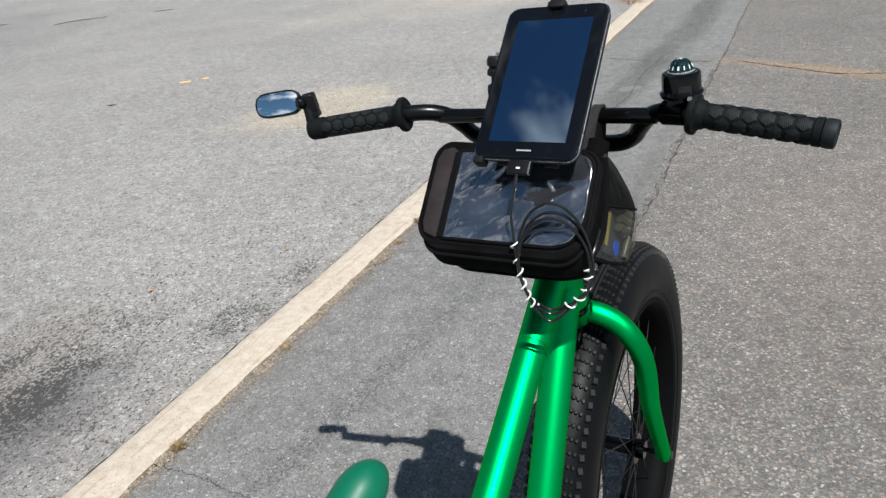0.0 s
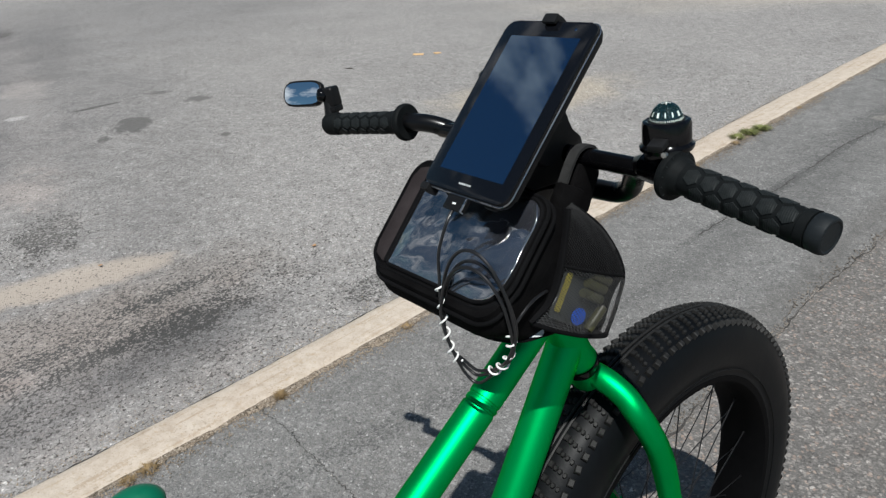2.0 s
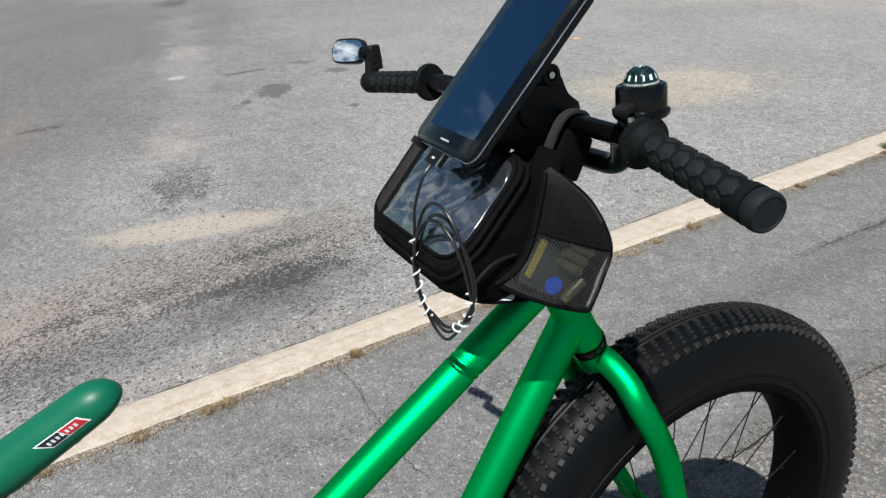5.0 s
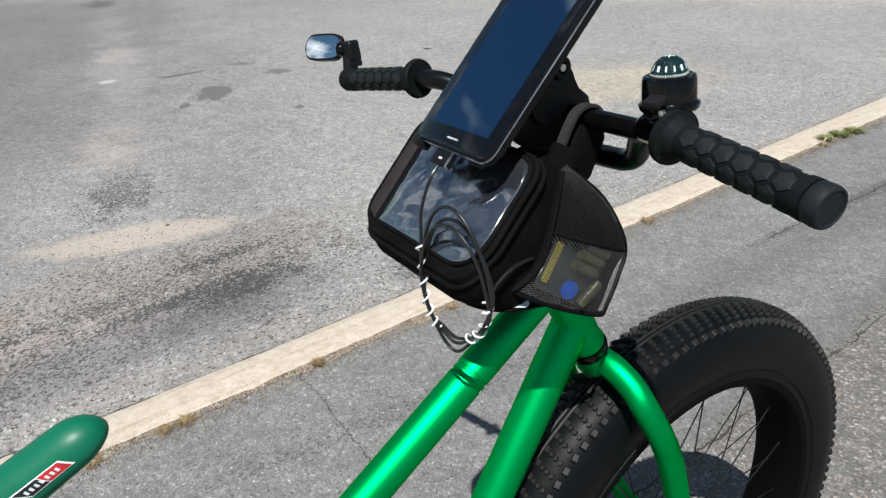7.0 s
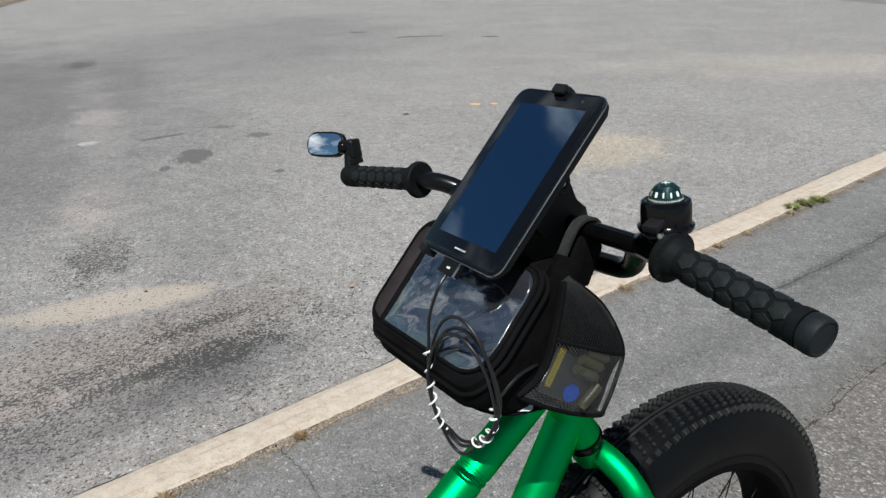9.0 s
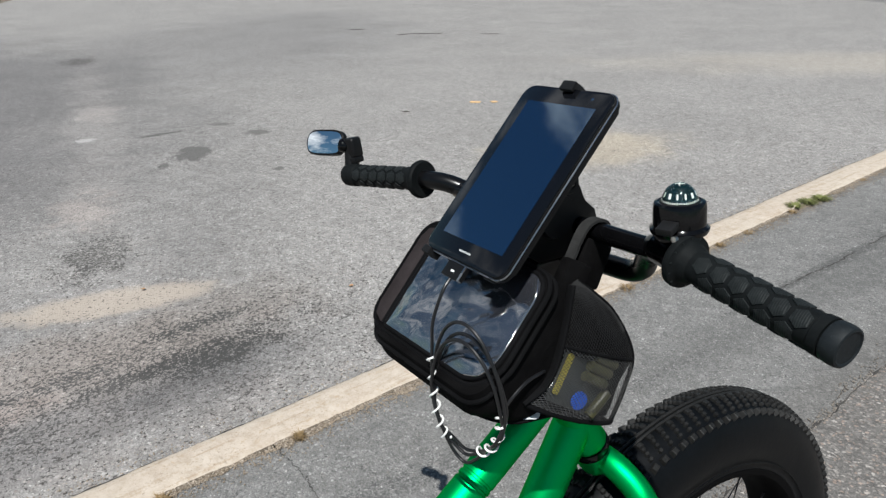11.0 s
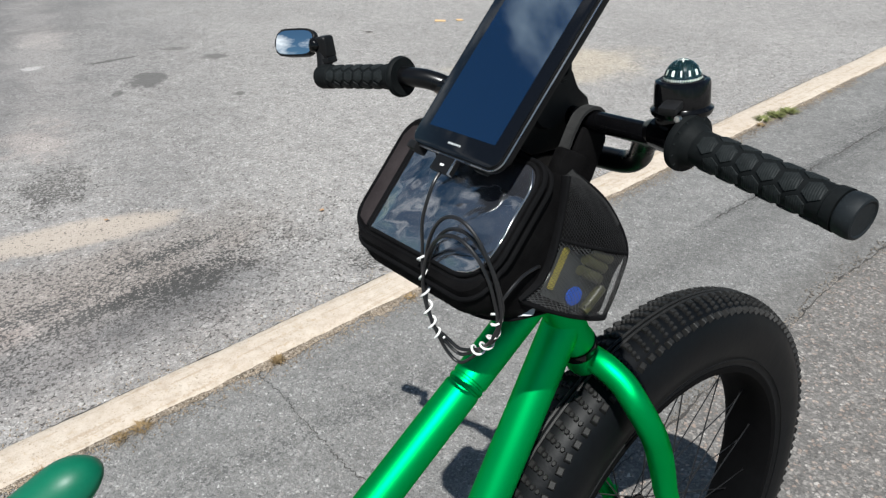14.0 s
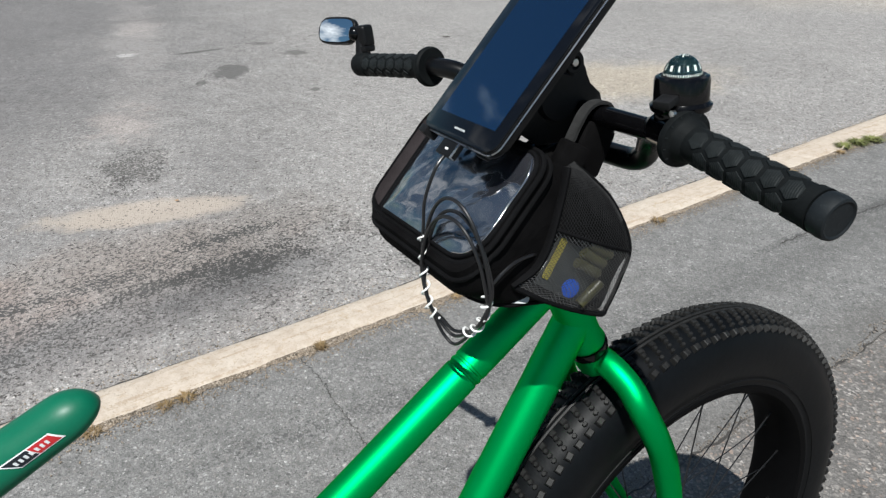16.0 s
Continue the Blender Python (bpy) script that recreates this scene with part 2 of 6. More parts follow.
M_LOT = asphalt("worn lot asphalt", (0.366, 0.348, 0.331), (0.290, 0.275, 0.262), 105.0, 0.75, 0.25, [
    # two broad blots: stained ground at the left, plus lens falloff put into colour
    ((-7.8, 3.7, 6.5, 2.8, 143, 0.7, 0.45, 0.8, 7.0), (0.170, 0.162, 0.160), 0.85),
    ((-8.19, 10.50, 4.5, 2.5, 120, 0.8, 0.5, 0.6, 7.0), (0.21, 0.20, 0.195), 0.6),
    ((-1.76, 1.39, 0.70, 0.40, 52, 1.4, 0.6, 5.0, 8.0), (0.40, 0.355, 0.325), 0.5),
    ((-2.11, 0.96, 0.45, 0.22, 52, 1.6, 0.5, 6.0, 8.0), (0.34, 0.275, 0.245), 0.55),
    ((-1.57, 1.25, 0.80, 0.17, 63, 0.9, 0.6, 5.0, 8.0), (0.165, 0.162, 0.164), 0.62),
    ((-1.73, 1.84, 0.60, 0.24, 62, 1.0, 0.7, 5.0, 8.0), (0.275, 0.235, 0.205), 0.55),
    ((-1.37, 1.77, 0.30, 0.13, 66, 1.2, 0.6, 7.0, 8.0), (0.150, 0.147, 0.146), 0.45),
    ((-1.61, 1.72, 0.75, 0.38, 62, 1.5, 0.9, 5.0, 8.0), (0.075, 0.070, 0.067), 0.44),
    ((-1.53, 1.74, 0.42, 0.055, 67, 1.3, 0.7, 9.0, 8.0), (0.046, 0.045, 0.043), 0.78),
    ((-1.39, 1.86, 0.20, 0.085, 66, 1.4, 0.7, 8.0, 8.0), (0.046, 0.045, 0.043), 0.80),
    ((-1.65, 1.99, 0.22, 0.050, 66, 1.4, 0.7, 9.0, 8.0), (0.050, 0.050, 0.048), 0.70),
    ((-1.83, 1.41, 0.45, 0.050, 66, 1.4, 0.7, 8.0, 8.0), (0.070, 0.068, 0.066), 0.58),
    ((-1.75, 1.01, 0.45, 0.20, 63, 1.5, 0.8, 6.0, 8.0), (0.075, 0.072, 0.069), 0.46),
    ((-2.14, 1.98, 0.44, 0.125, 45, 0.55, 0.28, 7.0, 5.0), (0.41, 0.35, 0.295), 0.95),
    ((-2.62, 2.30, 0.26, 0.15, 132, 1.8, 0.9, 10.0, 8.0), (0.046, 0.044, 0.041), 0.66),
    ((-0.84, 2.23, 0.16, 0.10, 60, 1.4, 0.7, 12.0, 8.0), (0.07, 0.068, 0.064), 0.46),
    ((-0.64, 2.56, 0.14, 0.06, 63, 1.4, 0.7, 14.0, 8.0), (0.07, 0.068, 0.064), 0.44),
    ((-3.57, 3.99, 0.20, 0.13, -57, 1.4, 0.14, 8.0, 6.0), (0.131, 0.124, 0.118), 1.0),
    ((-4.28, 4.32, 0.18, 0.034, 60, 1.2, 0.2, 9.0, 6.0), (0.135, 0.128, 0.12), 0.9),
    ((-3.53, 4.69, 0.11, 0.08, 20, 1.2, 0.2, 10.0, 6.0), (0.14, 0.132, 0.125), 0.95),
    ((-3.53, 3.65, 0.035, 0.07, 30, 1.0, 0.2, 16.0, 6.0), (0.15, 0.142, 0.134), 0.9),
    ((-2.70, 3.89, 0.03, 0.05, 30, 1.0, 0.2, 16.0, 6.0), (0.15, 0.142, 0.134), 0.9),
    ((-4.05, 4.80, 0.13, 0.06, 20, 1.2, 0.2, 10.0, 6.0), (0.16, 0.15, 0.142), 0.8),
    ((-0.85, 5.14, 0.62, 0.42, 45, 0.8, 0.5, 3.0, 6.0), (0.47, 0.40, 0.31), 0.72),
    ((-5.56, 4.73, 3.8, 0.20, 141, 2.6, 0.7, 4.0, 9.0), (0.45, 0.415, 0.39), 0.30),
    ((-3.27, 2.77, 0.30, 0.15, 141, 2.4, 0.5, 6.0, 9.0), (0.46, 0.395, 0.36), 0.42),
    ((-5.50, 4.77, 0.36, 0.18, 141, 2.2, 0.5, 5.0, 9.0), (0.48, 0.43, 0.40), 0.4),
    ((-4.71, 3.95, 0.07, 0.06, 30, 1.5, 0.4, 14.0, 6.0), (0.60, 0.57, 0.55), 0.7),
    ((-4.55, 2.38, 0.55, 0.22, 141, 1.5, 0.4, 6.0, 8.0), (0.31, 0.255, 0.22), 0.55),
    ((-4.42, 2.58, 0.14, 0.05, 60, 1.8, 0.5, 12.0, 8.0), (0.07, 0.058, 0.05), 0.68),
    ((-8.78, 7.19, 0.45, 0.20, 141, 2.2, 0.7, 4.0, 9.0), (0.07, 0.062, 0.058), 0.66),
    ((-5.75, 5.11, 0.7, 0.10, 40, 1.6, 0.5, 5.0, 8.0), (0.20, 0.19, 0.18), 0.35),
    ((1.94, 10.14, 3.4, 0.8, 15, 0.8, 0.6, 1.0, 6.0), (0.46, 0.41, 0.35), 0.5),
])
M_PATH = asphalt("smooth path asphalt", (0.262, 0.254, 0.245), (0.200, 0.194, 0.186), 150.0, 0.40, 0.12, [
    ((1.73, 5.47, 1.75, 0.13, 60.5, 0.8, 0.7, 3.0, 7.0), (0.085, 0.083, 0.08), 0.6),
    ((0.64, 3.24, 1.1, 0.10, 59, 0.85, 0.8, 4.0, 7.0), (0.13, 0.127, 0.122), 0.5),
    ((0.86, 3.86, 1.05, 0.035, 60.5, 1.0, 0.6, 7.0, 7.0), (0.09, 0.088, 0.085), 0.62),
    ((2.84, 7.37, 1.6, 0.16, 63, 0.6, 0.6, 3.0, 6.0), (0.085, 0.083, 0.08), 0.6),
    ((0.60, 2.40, 2.6, 0.055, 63.3, 0.8, 0.8, 6.0, 7.0), (0.155, 0.146, 0.136), 0.55),
    ((1.38, 4.83, 0.085, 0.055, 20, 0.35, 0.2, 14.0, 4.0), (0.30, 0.285, 0.255), 0.8),
    ((-0.31, 1.73, 0.9, 0.05, 55, 0.7, 0.6, 5.0, 6.0), (0.10, 0.098, 0.095), 0.35),
    ((2.40, 5.26, 0.22, 0.06, -25, 0.6, 0.5, 12.0, 6.0), (0.36, 0.26, 0.14), 0.6),
], 0.26)
M_COARSE = asphalt("coarse open asphalt", (0.258, 0.237, 0.218), (0.150, 0.140, 0.131), 92.0, 0.62, 0.50, [
    ((2.82, 4.76, 0.80, 0.11, -47, 0.9, 0.7, 9.0, 8.0), (0.40, 0.27, 0.14), 0.45),
    ((1.71, 2.50, 0.9, 0.5, 50, 0.7, 0.7, 2.0, 5.0), (0.24, 0.20, 0.175), 0.35),
], 0.14)


def concrete():
    n = Nodes("weathered tan concrete")
    col = n.ramp(n.noise(26.0, 8.0, 0.7), (0.25, (0.370, 0.292, 0.222)), (0.5, (0.505, 0.425, 0.348)), (0.8, (0.610, 0.535, 0.455)))
    col = n.mix(n.math("MULTIPLY", n.ramp(n.noise(3.0, 4.0), (0.4, 0.0), (0.7, 1.0)), 0.35), col, (0.56, 0.505, 0.43))
    lie = n.place(0, 0, 0.5, 0.03, 62.85)
    streak = n.ramp(n.math("MULTIPLY_ADD", n.noise(130.0, 4.0, 0.7), 0.5, n.noise(1.5, 6.0, 0.6, lie)), (0.80, 0.0), (0.92, 1.0))
    col = n.mix(n.math("MULTIPLY", streak, 0.5), col, (0.30, 0.205, 0.12))
    pits = n.ramp(n.noise(150.0, 3.0, 0.7), (0.60, 0.0), (0.68, 1.0))
    col = n.mix(n.math("MULTIPLY", pits, 0.55), col, (0.20, 0.14, 0.085))
    stain = n.ramp(n.noise(38.0, 7.0, 0.78), (0.55, 0.0), (0.70, 1.0))
    col = n.mix(n.math("MULTIPLY", stain, 0.85), col, (0.41, 0.305, 0.20))
    h = n.math("SUBTRACT", n.noise(90.0, 6.0, 0.7), n.math("MULTIPLY", pits, 0.7))
    return n.finish(col, 0.85, 0.0, n.bump(h, 0.6, 0.004), Specular_IOR_Level=0.25)


M_CONCRETE = concrete()


def soil():
    """Dry soil and grit: single grains from dark brown to pale sand."""
    n = Nodes("dry brown soil")
    v = n.cells(230.0)
    pick = n.t.nodes.new("ShaderNodeSeparateColor")
    n.put(pick, "Color", v.outputs["Color"])
    col = n.ramp(pick.outputs["Red"], (0.0, (0.09, 0.07, 0.05)), (0.3, (0.21, 0.165, 0.12)), (0.7, (0.31, 0.25, 0.19)), (1.0, (0.50, 0.43, 0.35)))
    col = n.mix(1.0, col, n.ramp(n.noise(14.0, 6.0, 0.7), (0.3, 0.6), (0.7, 1.2)), "MULTIPLY")
    return n.finish(col, 0.95, 0.0, n.bump(n.math("SUBTRACT", 1.0, v.outputs["Distance"]), 0.9, 0.004, n.bump(n.noise(40.0, 4.0), 0.6, 0.01)))


M_DIRT = soil()
M_CRACK = plain("dark dirt in a crack", (0.052, 0.047, 0.043), 0.95, vary=0.5, scale=200.0, bump=0.8, depth=0.004)
M_STRAW = plain("dry straw", (0.27, 0.185, 0.09), 0.8, vary=0.45, scale=40.0, bump=0.0)
M_WEED = plain("green weed leaf", (0.150, 0.160, 0.050), 0.6, vary=0.5, scale=45.0, bump=0.0)
M_LEAF = plain("dead orange leaf", (0.42, 0.235, 0.11), 0.7, vary=0.4, scale=70.0, bump=0.2)
M_CHIP = plain("pale wood chip", (0.62, 0.40, 0.20), 0.75, vary=0.3, scale=50.0)
M_TWIG = plain("dark dead twig", (0.055, 0.045, 0.04), 0.85, vary=0.3, scale=80.0)
M_CHIPS = plain("loose asphalt chips", (0.19, 0.165, 0.14), 0.85, vary=0.75, scale=60.0, bump=0.3)
M_PEBBLE = plain("loose brown grit", (0.26, 0.205, 0.15), 0.85, vary=0.6, scale=30.0, bump=0.3)


def candy_green():
    """Candy green paint: metallic flake under a clear coat."""
    n = Nodes("metallic candy green paint")
    flake = n.cells(2600.0)
    fl = n.bump(flake.outputs["Distance"], 0.10, 0.0002)
    col = n.mix(n.noise(9.0, 3.0), (0.0, 0.42, 0.095), (0.0, 0.50, 0.12))
    dust = n.ramp(n.noise(140.0, 6.0, 0.7), (0.66, 0.0), (0.8, 1.0))
    col = n.mix(n.math("MULTIPLY", dust, 0.10), col, (0.30, 0.36, 0.27))
    return n.finish(col, 0.47, 0.96, fl, Specular_Tint=(0.05, 0.62, 0.22))


M_GREEN = candy_green()
M_SADDLE = plain("satin green vinyl", (0.001, 0.118, 0.062), 0.43, vary=0.08, scale=500.0, bump=0.10, depth=0.0003, Specular_IOR_Level=0.33)
M_BLACK = plain("gloss black painted steel", (0.0028, 0.0028, 0.0032), 0.11, vary=0.3, scale=90.0, bump=0.02, Specular_IOR_Level=0.28)
M_BAR = plain("worn black painted bar", (0.0030, 0.0030, 0.0034), 0.27, vary=0.3, scale=90.0, bump=0.03, Specular_IOR_Level=0.30)
M_SATIN = plain("satin black plastic", (0.0065, 0.0065, 0.0070), 0.45, vary=0.3, scale=150.0, bump=0.12, depth=0.0004, Specular_IOR_Level=0.18)
M_MATT = plain("matt black plastic", (0.0085, 0.0085, 0.0090), 0.5, vary=0.35, scale=200.0, bump=0.2, depth=0.0004, Specular_IOR_Level=0.22)
M_GRIP = plain("dusty black rubber grip", (0.0052, 0.0064, 0.0068), 0.7, vary=0.4, scale=240.0, bump=0.35, depth=0.0006, wear=0.15, wear_colour=(0.02, 0.021, 0.022), Specular_IOR_Level=0.12)


def ribbed_rubber():
    """Grip rubber with fine ribs across the grip and scuffed edges."""
    n = Nodes("ribbed grip pad rubber")
    w = n.t.nodes.new("ShaderNodeTexWave")
    w.bands_direction = "X"
    n.put(w, "Vector", n.co)
    w.inputs["Scale"].default_value = 185.0
    col = n.mix(n.ramp(n.noise(120.0, 6.0, 0.7), (0.4, 0.0), (0.7, 1.0)), (0.0095, 0.0118, 0.0122), (0.0200, 0.0235, 0.0240))
    col = n.mix(n.math("MULTIPLY", n.ramp(n.noise(600.0, 6.0, 0.7), (0.58, 0.0), (0.72, 1.0)), 0.5), col, (0.045, 0.050, 0.052))
    col = n.mix(n.math("MULTIPLY", n.ramp(w.outputs["Fac"], (0.35, 1.0), (0.6, 0.0)), 0.28), col, (0.003, 0.0035, 0.004))
    return n.finish(col, 0.62, 0.0, n.bump(w.outputs["Fac"], 0.3, 0.0006), Specular_IOR_Level=0.16)


M_PAD = ribbed_rubber()
M_CAP = plain("worn grip end rubber", (0.0075, 0.0100, 0.0118), 0.6, vary=0.35, scale=180.0, bump=0.3, wear=0.4, wear_colour=(0.045, 0.054, 0.06), Specular_IOR_Level=0.25)
M_TYRE = plain("dusty black tyre rubber", (0.0026, 0.0032, 0.0040), 0.47, vary=0.4, scale=130.0, bump=0.3, depth=0.0008, wear=0.16, wear_colour=(0.017, 0.018, 0.020), Specular_IOR_Level=0.14)
# lighter than the tyre: dust and scuffs, plus sun highlights put into the colour
M_TREAD = plain("scuffed tread rubber with painted highlights", (0.0150, 0.0148, 0.0145), 0.5, vary=0.5, scale=170.0, bump=0.4, depth=0.0008, wear=0.45, wear_colour=(0.065, 0.063, 0.060), Specular_IOR_Level=0.16)
M_RIM = plain("black anodised rim", (0.0030, 0.0030, 0.0033), 0.6, 0.0, vary=0.25, scale=100.0, bump=0.05, Specular_IOR_Level=0.04)
M_STEEL = plain("black spoke steel", (0.03, 0.03, 0.032), 0.35, 0.7, vary=0.2, scale=80.0, bump=0.0)
M_SCREW = plain("bright zinc screw", (0.62, 0.62, 0.60), 0.3, 1.0, vary=0.15, scale=120.0, bump=0.05)
M_CHROME = plain("brushed silver trim", (0.55, 0.56, 0.58), 0.28, 1.0, vary=0.1, scale=200.0, bump=0.05)
M_NYLON = fabric("black nylon cloth", (0.0032, 0.0030, 0.0032))
M_WEBBING = fabric("faded black webbing", (0.022, 0.022, 0.022), 0.9, 180.0, 0.7)
M_BINDING = fabric("black edge binding", (0.0049, 0.0049, 0.0054), 0.75, 1100.0, 0.15)
M_GREYCLOTH = fabric("charcoal nylon panel", (0.027, 0.022, 0.0225), 0.9, 800.0, 0.3)
M_NET = plain("glinting black nylon netting", (0.050, 0.051, 0.052), 0.24, vary=0.5, scale=120.0, bump=0.0, Specular_IOR_Level=0.7)
# darkened copy of M_NET: shade on the upper net put into its colour
M_NET_SHADED = plain("black nylon netting, shade painted in", (0.020, 0.020, 0.0205), 0.6, vary=0.4, scale=200.0, bump=0.0, Specular_IOR_Level=0.1)
M_CABLE = plain("black cable sheath", (0.010, 0.010, 0.011), 0.33, vary=0.25, scale=150.0, bump=0.05)
M_TIE = plain("white cord", (0.78, 0.78, 0.76), 0.6, vary=0.12, scale=400.0, bump=0.3)
M_LABEL = plain("white woven tag", (0.50, 0.52, 0.52), 0.7, vary=0.3, scale=120.0)
M_WHITEPAINT = plain("white print", (0.74, 0.75, 0.74), 0.5, vary=0.06, scale=200.0, bump=0.0)
M_DECAL_BLACK = plain("black decal film", (0.006, 0.008, 0.012), 0.4, vary=0.2, scale=100.0, bump=0.0)
M_DECAL_RED = plain("red decal film", (0.40, 0.018, 0.022), 0.4, vary=0.12, scale=100.0, bump=0.0)
M_YELLOW = plain("yellow card print", (0.27, 0.225, 0.03), 0.55, vary=0.3, scale=120.0)
M_BLUE = plain("blue card print", (0.005, 0.075, 0.46), 0.5, vary=0.2, scale=120.0)
M_OLIVE = plain("dark battery wrapper", (0.045, 0.043, 0.016), 0.42, vary=0.3, scale=60.0, bump=0.0)
M_CARD = plain("grey blister card", (0.026, 0.029, 0.028), 0.4, vary=0.3, scale=90.0)
M_DIAL = plain("dark compass card", (0.002, 0.0105, 0.0120), 0.5, vary=0.3, scale=200.0, bump=0.0, Specular_IOR_Level=0.03)


def glass(name, colour, rough, ior, alpha):
    n = Nodes(name)
    return n.finish(colour, n.math("MULTIPLY_ADD", n.noise(60.0), 0.06, rough), 0.0, None, IOR=ior, Transmission_Weight=alpha)


M_SCREEN = Nodes("glossy dark screen glass")
M_SCREEN = M_SCREEN.finish((0.0010, 0.0065, 0.026), M_SCREEN.math("MULTIPLY_ADD", M_SCREEN.noise(45.0, 6.0, 0.7), 0.05, 0.015), 0.0, None, IOR=3.4, Specular_Tint=(0.68, 0.88, 1.0))
M_BEZEL = Nodes("glossy black bezel glass")
M_BEZEL = M_BEZEL.finish((0.004, 0.0045, 0.006), M_BEZEL.math("MULTIPLY_ADD", M_BEZEL.noise(45.0, 6.0, 0.7), 0.06, 0.05), 0.0, None, IOR=1.42)
M_MIRROR = Nodes("mirror glass")
M_MIRROR = M_MIRROR.finish((0.86, 0.90, 0.92), 0.015, 1.0)
M_DOME = glass("clear compass dome", (0.93, 1.0, 0.98), 0.0, 1.46, 1.0)


def vinyl():
    """Clear limp vinyl over a dark pocket: wavy gloss."""
    n = Nodes("wavy clear vinyl window")
    st = n.t.nodes.new("ShaderNodeMapping")
    n.put(st, "Vector", n.co)
    st.inputs["Rotation"].default_value = (0, 0, radians(38))
    st.inputs["Scale"].default_value = (1.0, 2.6, 1.0)
    a = n.noise(9.0, 1.5, 0.45, st.outputs["Vector"])
    b = n.noise(26.0, 2.0, 0.5)
    h = n.math("ADD", a, n.math("MULTIPLY", b, 0.16))
    col = n.mix(n.ramp(n.noise(18.0, 4.0), (0.35, 0.0), (0.7, 1.0)), (0.015, 0.017, 0.022), (0.042, 0.043, 0.050))
    return n.finish(col, n.math("MULTIPLY_ADD", n.noise(25.0, 5.0), 0.12, 0.06), 0.0, n.bump(h, 0.55, 0.03), IOR=3.3, Coat_Weight=1.0, Coat_Roughness=0.04)


M_VINYL = vinyl()

# ---- mesh helpers ----
def mesh_of(name, bm, material, smooth=35.0):
    bmesh.ops.recalc_face_normals(bm, faces=bm.faces)
    me = bpy.data.meshes.new(name)
    bm.to_mesh(me)
    bm.free()
    mats = material if isinstance(material, (list, tuple)) else [material]
    for m in mats:
        me.materials.append(m)
    if smooth:
        me.polygons.foreach_set("use_smooth", [True] * len(me.polygons))
        me.set_sharp_from_angle(angle=radians(smooth))
    return me


ROOTS = {}


def thing(name, label, category, at, base=None, group="", kind=""):
    """A top-level Empty at the place `at`, given in the coordinates of the pose `base`."""
    ob = new(name)
    ob.empty_display_size = 0.05
    ob.matrix_basis = (base or Matrix()) @ Matrix.Translation(at)
    ROOTS[ob] = Matrix.Translation(-Vector(at))
    return tagged(ob, label, category, group, kind)


def root_of(ob):
    while ob.parent:
        ob = ob.parent
    return ob


def part(name, bm, material, parent, label="", smooth=35.0):
    """One mesh object under a thing or a part; bm is in the thing's base coordinates."""
    bm.transform(ROOTS[root_of(parent)])
    ob = new(name, mesh_of(name, bm, material, smooth))
    ob.parent = parent
    if label:
        ob["label"] = label
    return ob


def single(name, bm, material, label, category, base=None, group="", kind="", smooth=35.0):
    ob = new(name, mesh_of(name, bm, material, smooth))
    if base:
        ob.matrix_basis = base
    return tagged(ob, label, category, group, kind)


def spline(pts, n=8, closed=False):
    """A smooth line through the points (Catmull-Rom)."""
    p = [Vector(q) for q in pts]
    out = []
    m = len(p)
    for i in range(m if closed else m - 1):
        if closed:
            a, b, c, d = p[i - 1], p[i], p[(i + 1) % m], p[(i + 2) % m]
        else:
            a, b, c, d = p[max(i - 1, 0)], p[i], p[i + 1], p[min(i + 2, m - 1)]
        for k in range(n):
            t = k / n
            out.append(0.5 * (2 * b + (c - a) * t + (2 * a - 5 * b + 4 * c - d) * t * t + (3 * b - a - 3 * c + d) * t ** 3))
    if not closed:
        out.append(p[-1])
    return out


def tube(bm, pts, radius, n=14, closed=False, flat=1.0, up=None, index=0):
    """Sweeps a circle (or an ellipse: flat) along the points; radius: a number or one per point."""
    pts = [Vector(q) for q in pts]
    m = len(pts)
    rad = radius if isinstance(radius, (list, tuple)) else [radius] * m
    rings, side = [], None
    for i, q in enumerate(pts):
        if closed:
            way = pts[(i + 1) % m] - pts[i - 1]
        else:
            way = pts[min(i + 1, m - 1)] - pts[max(i - 1, 0)]
        way.normalize()
        if side is None or up:
            ref = Vector(up) if up else (Vector((0, 0, 1)) if abs(way.z) < 0.9 else Vector((1, 0, 0)))
            side = way.cross(ref)
        side = (side - way * side.dot(way)).normalized()
        other = way.cross(side)
        rings.append([bm.verts.new(q + rad[i] * (math.cos(a) * side + flat * math.sin(a) * other)) for a in (2 * math.pi * k / n for k in range(n))])
    faces = []
    for i in range(m if closed else m - 1):
        a, b = rings[i], rings[(i + 1) % m]
        for k in range(n):
            faces.append(bm.faces.new((a[k], a[(k + 1) % n], b[(k + 1) % n], b[k])))
    if not closed:
        faces.append(bm.faces.new(rings[0][::-1]))
        faces.append(bm.faces.new(rings[-1]))
    for f in faces:
        f.material_index = index
    return bm


